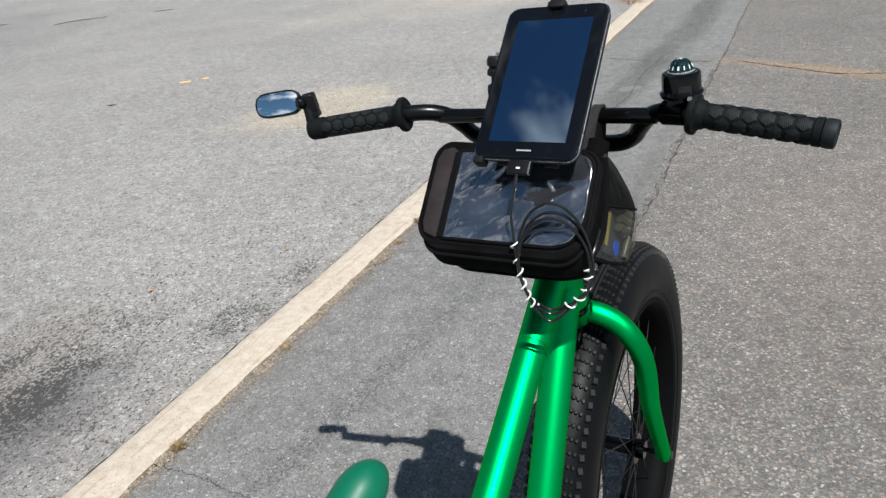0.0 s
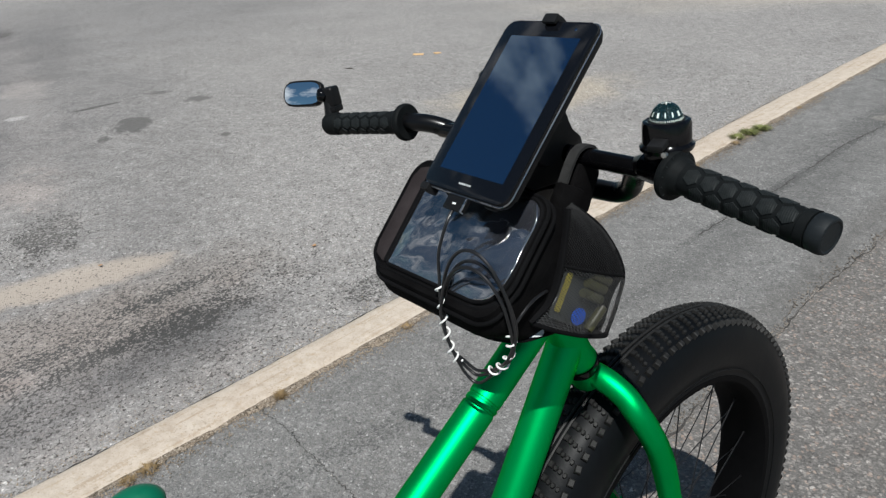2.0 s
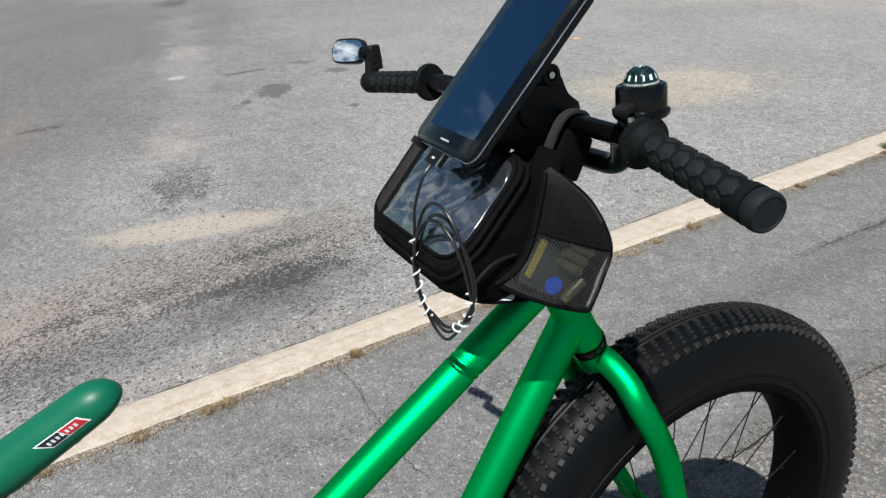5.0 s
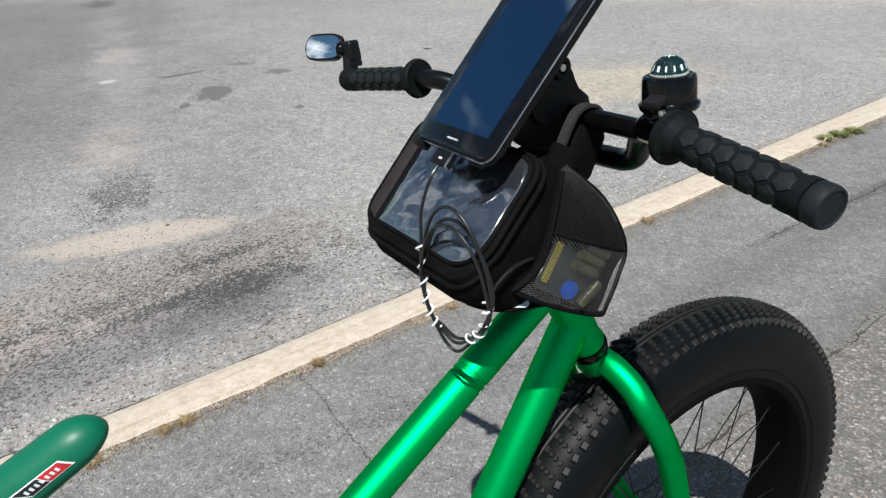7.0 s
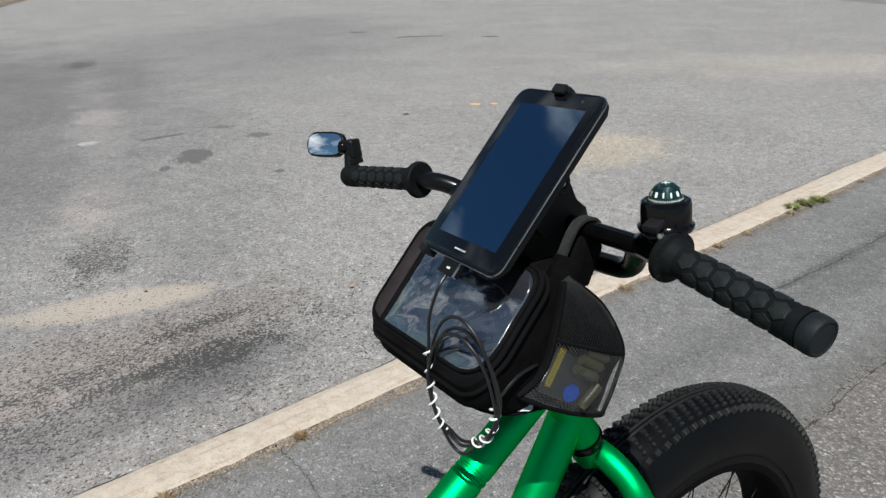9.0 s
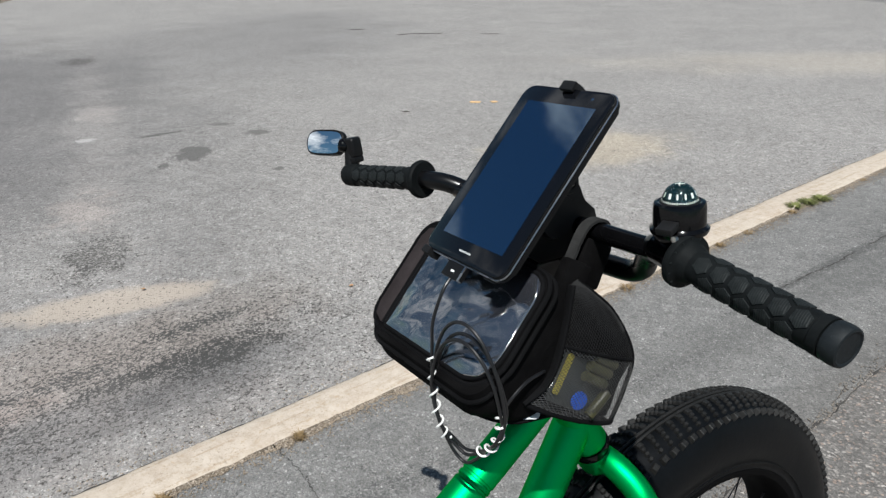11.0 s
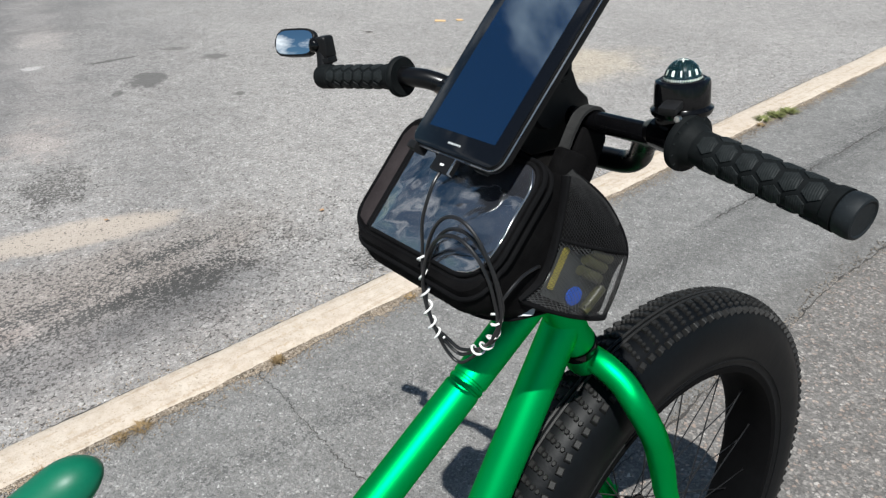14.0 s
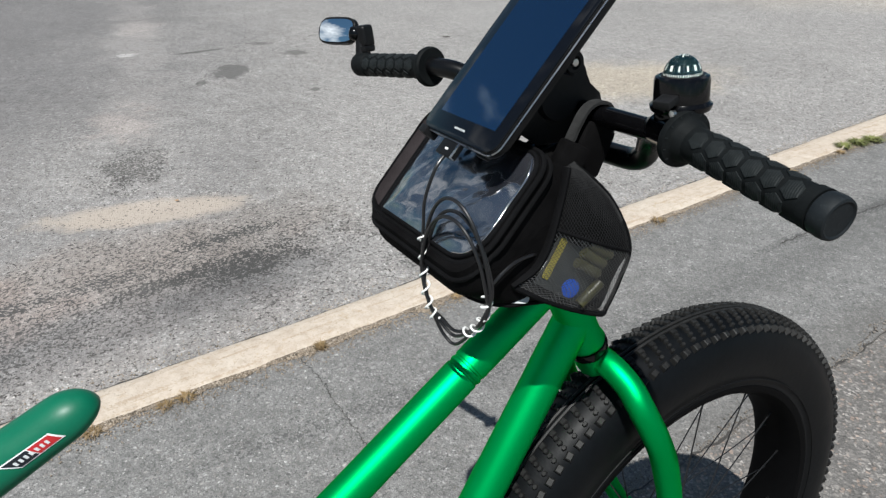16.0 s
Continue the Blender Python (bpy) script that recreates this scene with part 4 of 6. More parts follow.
def build_bicycle():
    bike = thing("bicycle", "metallic green fat-tyre cruiser bicycle standing on the asphalt, bars turned slightly", "bicycle", (0, 0, 0), BIKE)
    build_wheel(bike, (WHEEL_X, WHEEL_Y, HUB_Z), "front_wheel", 3, STEER)
    build_wheel(bike, (WHEEL_X, -1.12, HUB_Z), "rear_wheel", 4)

    # head tube with its cups
    lo, hi = Vector((0, axis_y(0.832), 0.832)) + LOW, Vector((0, axis_y(1.005), 1.005)) + LOW
    m, l = along(lo, hi)
    head = part("head_tube", lathe(bmesh.new(), [(0.0235, 0.0), (0.0245, 0.004), (0.0225, 0.012), (0.0220, l - 0.012), (0.0240, l - 0.004), (0.0232, l)], m, 36), M_GREEN, bike)
    bm = bmesh.new()
    lathe(bm, [(0.018, -0.016), (0.0235, -0.014), (0.0255, -0.006), (0.0252, -0.001), (0.020, 0.001)], m, 36)
    part("headset_cup", bm, M_BLACK, head, "black lower headset cup")
    bm = bmesh.new()
    lathe(bm, [(0.020, l - 0.001), (0.0250, l + 0.001), (0.0245, l + 0.012), (0.016, l + 0.018)], m, 36)
    part("headset_cup", bm, M_BLACK, head)

    # main tubes; the top tube has two turned grooves
    a, b = Vector((0.0052, -0.2298, 0.9536)), Vector((0.0181, -0.800, 0.5975))
    fine = sorted(set([k / 120 for k in range(121)] + [0.235 + k * 0.0012 for k in range(40)]))
    pts, rad = [], []
    for t in fine:
        q = a.lerp(b, t)
        u = (q - a).length
        g = 0.0202 + 0.0006 * max(0.0, 1 - u / 0.16)
        if any(abs(u - c) < 0.0016 for c in (0.168, 0.1765)):
            g -= 0.0011
        pts.append(q), rad.append(g)
    bm = tube(bmesh.new(), pts, rad, 40)
    part("top_tube", bm, M_GREEN, bike, "metallic green tube with two turned grooves")
    bm = tube(bmesh.new(), spline([(-0.003, -0.2210, 0.8653), (0.0002, -0.2693, 0.7985), (0.0103, -0.4265, 0.5813), (0.0130, -0.550, 0.405), (0.004, -0.628, 0.300)], 8), [0.0236] * 8 + [0.0234] * 25, 40)
    part("down_tube", bm, M_GREEN, bike)
    bm = tube(bmesh.new(), [(0, -0.64, 0.290), (0.006, -0.77, 0.555), (0.008, -0.84, 0.70)], 0.0165, 24)
    seat_tube = part("seat_tube", bm, M_GREEN, bike)
    bm = tube(bmesh.new(), [(0.008, -0.835, 0.69), (0.012, -0.895, 0.875)], 0.0136, 20)
    part("seat_post", bm, M_BLACK, seat_tube, "black steel seat post")
    bm = tube(bmesh.new(), [(0.008, -0.838, 0.690), (0.008, -0.846, 0.712)], 0.0190, 20)
    part("seat_clamp", bm, M_BLACK, seat_tube)
    bm = bmesh.new()
    lathe(bm, [(0.012, -0.055), (0.021, -0.052), (0.021, 0.052), (0.012, 0.055)], Matrix.Translation((0, -0.64, 0.290)) @ pose(0, 0, 0, 0, 90, 0), 24)
    part("bottom_bracket", bm, M_GREEN, bike)
    for s in (-1, 1):
        bm = tube(bmesh.new(), spline([(s * 0.03, -0.65, 0.292), (s * 0.066, -0.74, 0.31), (s * 0.080, -0.90, 0.35), (s * 0.082, -1.12, HUB_Z)], 8), 0.011, 16)
        part("chain_stay", bm, M_GREEN, bike)
        bm = tube(bmesh.new(), spline([(s * 0.012, -0.80, 0.62), (s * 0.060, -0.86, 0.60), (s * 0.076, -0.96, 0.53), (s * 0.082, -1.12, HUB_Z)], 8), 0.010, 16)
        part("seat_stay", bm, M_GREEN, bike)
        bm = bmesh.new()
        m = Matrix.Translation((s * 0.075, -0.64, 0.290)) @ pose(0, 0, 0, 25 if s > 0 else 205, 0, 0)
        block(bm, (0.014, 0.022, 0.175), m @ pose(0, 0, -0.08), 0.004)
        crank = part("crank", bm, M_BLACK, bike)
        bm = bmesh.new()
        block(bm, (0.095, 0.085, 0.022), m @ pose(s * 0.06, 0, -0.165), 0.006)
        part("pedal", bm, M_SATIN, crank)

    # fork: crown, two curved blades, dropouts
    m, l = along(Vector((0, axis_y(0.800), 0.800)) + LOW, Vector((0, axis_y(0.825), 0.825)) + LOW)
    fork = part("fork", lathe(bmesh.new(), [(0.012, -0.012), (0.0200, -0.008), (0.0225, 0.004), (0.0225, l)], m, 32), M_GREEN, bike, "metallic green curved fork")
    for s in (-1, 1):
        pts = spline([(s * 0.004, -0.186, 0.806), (s * 0.030, -0.185, 0.803), (s * 0.056, -0.181, 0.789), (s * 0.074, -0.178, 0.768), (s * 0.0845, -0.163, 0.730), (s * 0.087, -0.147, 0.690), (s * 0.087, -0.133, 0.642), (s * 0.086, -0.120, 0.595), (s * 0.085, -0.096, 0.540), (s * 0.084, -0.062, 0.470), (s * 0.083, -0.036, 0.420), (s * 0.083, -0.028, 0.402), (s * 0.083, -0.022, 0.392)], 6)
        n = len(pts)
        bm = tube(bmesh.new(), pts, [(0.0165 - 0.0045 * max(0.0, (k / n - 0.45) / 0.55)) * math.sqrt(max(0.02, 1 - max(0.0, (k - n + 7) / 6) ** 2)) for k in range(n)], 22)
        part("fork_blade", bm, M_GREEN, fork)
        bm = bmesh.new()
        out = [(-0.008, 0.022), (0.008, 0.022), (0.010, 0.0), (0.006, -0.010), (-0.006, -0.010), (-0.010, 0.0)]
        slab(bm, out, 0.006, STEER @ Matrix.Translation((s * 0.073, -0.0257, HUB_Z)) @ pose(0, 0, 0, 90, 0, 90), 0.001)
        part("dropout", bm, M_GREEN, fork)

    # stem and handlebar, turned a little against the wheel
    m, l = along((0, axis_y(1.02), 1.02), (0, axis_y(1.075), 1.075))
    stem = part("stem", lathe(bmesh.new(), [(0.0, 0.0), (0.0125, 0.0), (0.0130, l), (0.008, l + 0.006), (0.0, l + 0.007)], m, 24), M_BLACK, bike)
    bm = bmesh.new()
    block(bm, (0.034, 0.075, 0.028), pose(0, -0.262, 1.080, 12, 0, 0), 0.008)
    part("stem_clamp", bm, M_BLACK, stem)
    bend = spline([(-0.3080, -0.3140, 1.1293), (-0.250, -0.3040, 1.1355), (-0.188, -0.2945, 1.1420), (-0.165, -0.2880, 1.1430), (-0.146, -0.2790, 1.1405), (-0.128, -0.2670, 1.1320), (-0.115, -0.2550, 1.1160), (-0.106, -0.2470, 1.1020), (-0.091, -0.2430, 1.0925), (-0.066, -0.2420, 1.0897), (0, -0.2420, 1.0890)], 8)
    full = [p.copy() for p in bend] + [Vector((-p.x, p.y, p.z)) for p in reversed(bend[:-1])]
    bm = tube(bmesh.new(), [BAR @ p for p in full], 0.0106, 24)
    bar = part("handlebar", bm, M_BAR, bike, "gloss black handlebar with a cross brace")
    bm = tube(bmesh.new(), [BAR @ Vector(p) for p in ((-0.138, -0.2740, 1.1345), (0, -0.2690, 1.1335), (0.138, -0.2740, 1.1345))], 0.0093, 18)
    part("cross_brace", bm, M_BLACK, bar)
    for s in (-1, 1):
        build_grip(bar, s)

    build_saddle(bike)
    # crown bolt behind the headset
    bm = bmesh.new()
    lathe(bm, [(0.0, 0.0), (0.0055, 0.0), (0.0060, 0.004), (0.0, 0.006)], pose(0.001, -0.1965, 0.785, 115, 0, 0), 12)
    part("crown_bolt", bm, M_SCREW, fork, "bright steel bolt")
    return bike


BAR = Matrix.Translation((0.007, -0.26, 1.11)) @ pose(0, 0, 0, 0, 1.2, 2.4) @ Matrix.Translation((0, 0.26, -1.11))


def build_grip(bar, s):
    """A rubber grip: inner flange, sleeve with rows of six-sided pads, flared end."""
    a, b = Vector((s * 0.180, -0.2934, 1.1425)), Vector((s * (0.3165 if s < 0 else 0.3145), -0.3155, 1.1285))
    m, l = along(BAR @ a, BAR @ b)
    bm = bmesh.new()
    prof = [(0.0104, -0.003), (0.0205, -0.0038), (0.0222, -0.0020), (0.0226, 0.0012), (0.0220, 0.0034), (0.0180, 0.0046), (0.0162, 0.0068), (0.0152, 0.011), (0.0134, 0.013), (0.0132, l - 0.020), (0.0145, l - 0.019), (0.0148, l - 0.012)]
    lathe(bm, prof, m, 40)
    grip = part("grip", bm, M_GRIP, bar, "black rubber grip with six-sided pads")
    bm = bmesh.new()
    if s > 0:
        lathe(bm, [(0.0140, l - 0.011), (0.0146, l - 0.0095), (0.0149, l - 0.005), (0.0147, l - 0.0015), (0.0139, l + 0.0008), (0.0124, l + 0.0014), (0.0112, l + 0.0004), (0.0, l + 0.0002)], m, 40)
    else:
        lathe(bm, [(0.0140, l - 0.013), (0.0147, l - 0.010), (0.0147, l), (0.0136, l + 0.003), (0.0, l + 0.004)], m, 40)
    part("end_cap", bm, M_CAP if s > 0 else M_GRIP, grip, "greyish worn rubber end" if s > 0 else "")
    # six columns of six-sided pads along the sleeve, every other column shifted by half a pad
    step = (l - 0.036) / 6
    for j in range(6):
        for i in range(6 if j % 2 == 0 else 5):
            bm = bmesh.new()
            ang = 2 * math.pi * (j + 0.25) / 6
            z0 = 0.0165 + step * (i + (0.5 if j % 2 == 0 else 1.0))
            reach = step * 0.475
            hexa = [(math.cos(k * math.pi / 3) * reach / 0.0140, math.sin(k * math.pi / 3) * reach) for k in range(6)]
            rim = lambda r, f: [bm.verts.new(m @ Vector((r * math.cos(ang + da * f), r * math.sin(ang + da * f), z0 + dz * f))) for da, dz in hexa]
            low, top, inner = rim(0.0128, 1.0), rim(0.01425, 0.95), rim(0.01450, 0.55)
            mid = bm.verts.new(m @ Vector((0.01455 * math.cos(ang), 0.01455 * math.sin(ang), z0)))
            for k in range(6):
                bm.faces.new((low[k], low[(k + 1) % 6], top[(k + 1) % 6], top[k]))
                bm.faces.new((top[k], top[(k + 1) % 6], inner[(k + 1) % 6], inner[k]))
                bm.faces.new((inner[k], inner[(k + 1) % 6], mid))
            part("grip_pad", bm, M_PAD, grip, smooth=25)
    # raised marks round the inner flange
    if s > 0:
        for k in range(14):
            bm = bmesh.new()
            block(bm, (0.0012, 0.0024, 0.0006), m @ pose(0, 0, 0, 0, 0, 360 * k / 14) @ pose(0, 0.0198, 0.0040), 0.0)
            part("flange_mark", bm, M_PAD, grip, smooth=0)


def saddle_section(u):
    """Half width, height of the crown and depth of the side at u metres behind the nose's tip."""
    nose = math.sqrt(max(0.0, 1 - (1 - min(u, 0.030) / 0.030) ** 2))
    w = (0.0214 + 0.028 * u) * nose + 0.055 * max(0.0, (u - 0.11) / 0.16) ** 1.5
    return w, (0.0222 + 0.01 * u) * nose, (0.0125 + 0.06 * u) * nose


SADDLE_TIP = Vector((0.0240, -0.7110, 0.9770))


def saddle_line(u):
    """The saddle's middle line: the nose points up, the back lies level."""
    k = max(0.0, u - 0.12)
    return SADDLE_TIP + Vector((-0.135, -0.884, -0.447)) * u + Vector((0.06, -0.08, 0.42)) * k


def build_saddle(bike):
    bm = bmesh.new()
    rings = []
    for k in range(40):
        u = 0.27 * (k / 39) ** 1.5 + 0.0004
        w, up, down = saddle_section(u)
        c = saddle_line(u)
        ring = []
        for j in range(28):
            a = 2 * math.pi * j / 28
            x, z = math.cos(a), math.sin(a)
            z = z * up if z > 0 else z * down
            ring.append(bm.verts.new(c + Vector((w * x, -0.45 * z, 0.89 * z))))
        rings.append(ring)
    for a, b in zip(rings, rings[1:]):
        for j in range(28):
            bm.faces.new((a[j], a[(j + 1) % 28], b[(j + 1) % 28], b[j]))
    bm.faces.new(rings[0])
    bm.faces.new(rings[-1])
    saddle = part("saddle", bm, M_SADDLE, bike, "smooth green vinyl saddle with a black and red decal", smooth=60)
    bm = bmesh.new()
    for s in (-1, 1):
        tube(bm, spline([(0.008 + s * 0.006, -0.785, 0.930), (0.006 + s * 0.012, -0.825, 0.905), (0.008 + s * 0.020, -0.88, 0.885), (0.008 + s * 0.032, -0.94, 0.885)], 6), 0.0036, 10)
    part("saddle_rail", bm, M_STEEL, saddle)
    bm = bmesh.new()
    block(bm, (0.055, 0.040, 0.034), pose(0.010, -0.885, 0.880, -12, 0, 0), 0.006)
    part("saddle_clamp", bm, M_BLACK, saddle)

    # the decal: a slanted lozenge wrapped on the right-hand flank; bars stand for the maker's mark
    def flank(u, v, lift):
        w, up, down = saddle_section(u)
        a = radians(-2.0) + v / 0.0245
        x, z = math.cos(a), math.sin(a)
        zz = z * (up if z > 0 else down)
        return saddle_line(u) + Vector((w * x, -0.45 * zz, 0.89 * zz)) + Vector((x, -0.45 * z, 0.89 * z)).normalized() * lift

    def patch(corners, lift, material, name, label=""):
        """A four-cornered film (u, v) bent onto the flank."""
        bm = bmesh.new()
        n = 8
        g = [[None] * (n + 1) for _ in range(n + 1)]
        (u0, v0), (u1, v1), (u2, v2), (u3, v3) = corners
        for i in range(n + 1):
            for j in range(n + 1):
                s, t = i / n, j / n
                u = (1 - s) * (1 - t) * u0 + s * (1 - t) * u1 + s * t * u2 + (1 - s) * t * u3
                v = (1 - s) * (1 - t) * v0 + s * (1 - t) * v1 + s * t * v2 + (1 - s) * t * v3
                g[i][j] = bm.verts.new(flank(u, v, lift))
        for i in range(n):
            for j in range(n):
                bm.faces.new((g[i][j], g[i + 1][j], g[i + 1][j + 1], g[i][j + 1]))
        return part(name, bm, material, saddle, label)

    patch([(0.0295, 0.0027), (0.0370, 0.0127), (0.0798, 0.0132), (0.0669, 0.0022)], 0.0005, M_WHITEPAINT, "decal_border", "white outline of the decal")
    patch([(0.0319, 0.0036), (0.0381, 0.0118), (0.0557, 0.0119), (0.0504, 0.0034)], 0.0009, M_DECAL_RED, "decal_red", "red half of the decal")
    patch([(0.0511, 0.0034), (0.0565, 0.0119), (0.0768, 0.0121), (0.0662, 0.0031)], 0.0009, M_DECAL_BLACK, "decal_black", "black half of the decal")
    for u in (0.0397, 0.0439, 0.0482, 0.0530, 0.0573, 0.0616, 0.0659):
        patch([(u, 0.0059), (u + 0.0009, 0.0093), (u + 0.0032, 0.0093), (u + 0.0023, 0.0059)], 0.0012, M_LABEL, "decal_bar")


# ---- things on the handlebar ----
def build_mirror():
    """Bar-end mirror: clamp block, arm, knuckle and rounded glass tipped up to the sky."""
    hub = BAR @ Vector((-0.3165, -0.3155, 1.1285))
    mirror = thing("bar_end_mirror", "small black bar-end mirror reflecting blue sky and clouds", "mirror", hub, BIKE)
    bm = bmesh.new()
    tube(bm, spline([(-0.3065, -0.3255, 1.128), (-0.3080, -0.3240, 1.142), (-0.3105, -0.3210, 1.157), (-0.3120, -0.3200, 1.163)], 5), [0.0100] * 16, 14, flat=0.85)
    part("arm", bm, M_SATIN, mirror)
    bm = bmesh.new()
    block(bm, (0.0185, 0.0200, 0.0270), pose(-0.3105, -0.3185, 1.1690, 0, -6, 24), 0.005, 3)
    knuckle = part("knuckle", bm, M_SATIN, mirror)
    bm = bmesh.new()
    block(bm, (0.0175, 0.0190, 0.0080), pose(-0.3075, -0.3195, 1.1535, 0, -6, 24), 0.002)
    part("clamp_ridge", bm, M_SATIN, mirror)
    bm = bmesh.new()
    lathe(bm, [(0.0, 0.0), (0.0035, 0.0), (0.0038, 0.002), (0.0, 0.003)], pose(-0.3165, -0.3290, 1.174, 80, 0, -35), 12)
    part("screw", bm, M_BLACK, knuckle)
    bm = bmesh.new()
    lathe(bm, [(0.0, -0.007), (0.0075, -0.007), (0.0090, -0.003), (0.0090, 0.003), (0.0070, 0.0062), (0.0030, 0.0075), (0.0, 0.0076)], pose(-0.3175, -0.3285, 1.1725, 78, 0, -30), 24)
    part("ball_socket", bm, M_BLACK, mirror, "rounded black ball socket")
    # x along the glass, y up the glass
    oval = lambda a, b: [(a * math.copysign(abs(math.cos(u)) ** 0.50, math.cos(u)), b * math.copysign(abs(math.sin(u)) ** 0.58, math.sin(u))) for u in (2 * math.pi * (k + 0.5) / 40 for k in range(40))]
    m = frame_of((-0.3490, -0.3395, 1.1745), (0.055, 0.024, 0.0020), (-0.10, 0.36, 1.0))
    bm = bmesh.new()
    slab(bm, oval(0.0325, 0.0172), 0.0085, m @ pose(0, 0, 0.0015), 0.002)
    shell = part("shell", bm, M_SATIN, mirror, "black plastic mirror shell")
    bm = bmesh.new()
    # slightly domed glass
    out = oval(0.0297, 0.0147)
    rings = []
    dome_ = lambda x, y: 0.0018 + 0.0011 * (1 - (x / 0.0283) ** 2 * 0.5 - (y / 0.0150) ** 2 * 0.5)
    for f in (1.0, 0.84, 0.68, 0.52, 0.36, 0.2):
        rings.append([bm.verts.new(m @ Vector((x * f, y * f, dome_(x * f, y * f)))) for x, y in out])
    top = bm.verts.new(m @ Vector((0, 0, dome_(0, 0))))
    k = len(out)
    for a, b in zip(rings, rings[1:]):
        for i in range(k):
            bm.faces.new((a[i], a[(i + 1) % k], b[(i + 1) % k], b[i]))
    for i in range(k):
        bm.faces.new((rings[-1][i], rings[-1][(i + 1) % k], top))
    part("mirror_glass", bm, M_MIRROR, shell, "domed mirror glass", smooth=60)


def build_bell():
    """A bell with a compass dome on top, clamped beside the grip."""
    c = Vector((0.1742, -0.2750, 1.1553))
    bell = thing("compass_bell", "gloss black bicycle bell with a clear compass dome on the handlebar", "bell", c, BIKE)
    m = Matrix.Translation(c) @ pose(0, 0, 0, 2, -1, 0)
    bm = bmesh.new()
    lathe(bm, [(0.0, 0.001), (0.0215, 0.001), (0.0228, 0.003), (0.0231, 0.0056), (0.0217, 0.0068), (0.0206, 0.0082), (0.0204, 0.0238), (0.0196, 0.0262), (0.0172, 0.0272), (0.0156, 0.0268), (0.0154, 0.0256), (0.0, 0.0254)], m, 48)
    body = part("bell_body", bm, M_BLACK, bell)
    bm = bmesh.new()
    lathe(bm, [(0.0, 0.0258), (0.0128, 0.0258), (0.0129, 0.0292), (0.0113, 0.0296), (0.0110, 0.0300), (0.0098, 0.0352), (0.0066, 0.0382), (0.0, 0.0390)], m, 40)
    card = part("compass_card", bm, M_DIAL, bell, "dark teal compass card")
    # degree marks round the card; bars in the letters' places
    for k in range(48):
        a = 2 * math.pi * k / 48
        bm = bmesh.new()
        block(bm, (0.0006, 0.0005, 0.0015 if k % 4 else 0.0020), m @ pose(0, 0, 0, 0, 0, math.degrees(a)) @ pose(0, -0.01292, 0.0282), 0.0)
        part("degree_mark", bm, M_WHITEPAINT, card, smooth=0)
    for k in range(12):
        bm = bmesh.new()
        block(bm, (0.0010 if k % 3 else 0.0019, 0.0005, 0.0040), m @ pose(0, 0, 0, 0, 0, 360 * k / 12) @ pose(0, -0.01085, 0.0328, -14, 0, 0), 0.0)
        part("compass_bar", bm, M_WHITEPAINT, card, smooth=0)
    for turn in (35, 125):
        bm = bmesh.new()
        block(bm, (0.0007, 0.0065, 0.0004), m @ pose(0, 0, 0.0391, 0, 0, turn), 0.0)
        part("compass_bar", bm, M_WHITEPAINT, card, smooth=0)
    bm = bmesh.new()
    outer = [(0.0143 * math.cos(radians(a)), 0.0258 + 0.0160 * math.sin(radians(a))) for a in range(0, 91, 9)]
    outer[-1] = (0.0, outer[-1][1])
    inner = [(max(0.0, r - 0.0006) if r > 0 else 0.0, h - (0.0006 if h > 0.0264 else 0.0)) for r, h in outer]
    lathe(bm, outer + inner[::-1], m, 40)
    dome = part("dome", bm, M_DOME, bell, "clear plastic dome")
    dome.visible_shadow = False
    bm = bmesh.new()
    lathe(bm, [(0.0140, 0.0258), (0.0156, 0.0258), (0.0158, 0.0268), (0.0146, 0.0272)], m, 48, closed=True)
    part("dome_ring", bm, M_SATIN, bell)
    bm = bmesh.new()
    block(bm, (0.0135, 0.0140, 0.0060), m @ pose(0.0085, -0.0250, 0.0125, 12, 0, 12), 0.0012)
    block(bm, (0.010, 0.010, 0.005), m @ pose(0.004, -0.0195, 0.0085, 8, 0, 12), 0.001)
    part("lever", bm, M_MATT, bell, "black thumb lever")
    bm = bmesh.new()
    tube(bm, [BAR @ Vector((0.148, -0.2800, 1.1405)), BAR @ Vector((0.173, -0.2915, 1.1430))], 0.0140, 24)
    block(bm, (0.020, 0.018, 0.012), pose(0.170, -0.280, 1.151), 0.003)
    clamp = part("clamp_band", bm, M_BLACK, bell)
    bm = bmesh.new()
    lathe(bm, [(0.0, 0.0), (0.0026, 0.0), (0.0026, 0.003), (0.0, 0.0036)], pose(0.187, -0.2955, 1.1585, 90, 0, 0), 10)
    part("clamp_screw", bm, M_SCREW, clamp, "bright screw head")


TAB = frame_of((0.0349, -0.3263, 1.1908), (0.9997, -0.02, -0.012), (0.024, 0.700, 0.714))


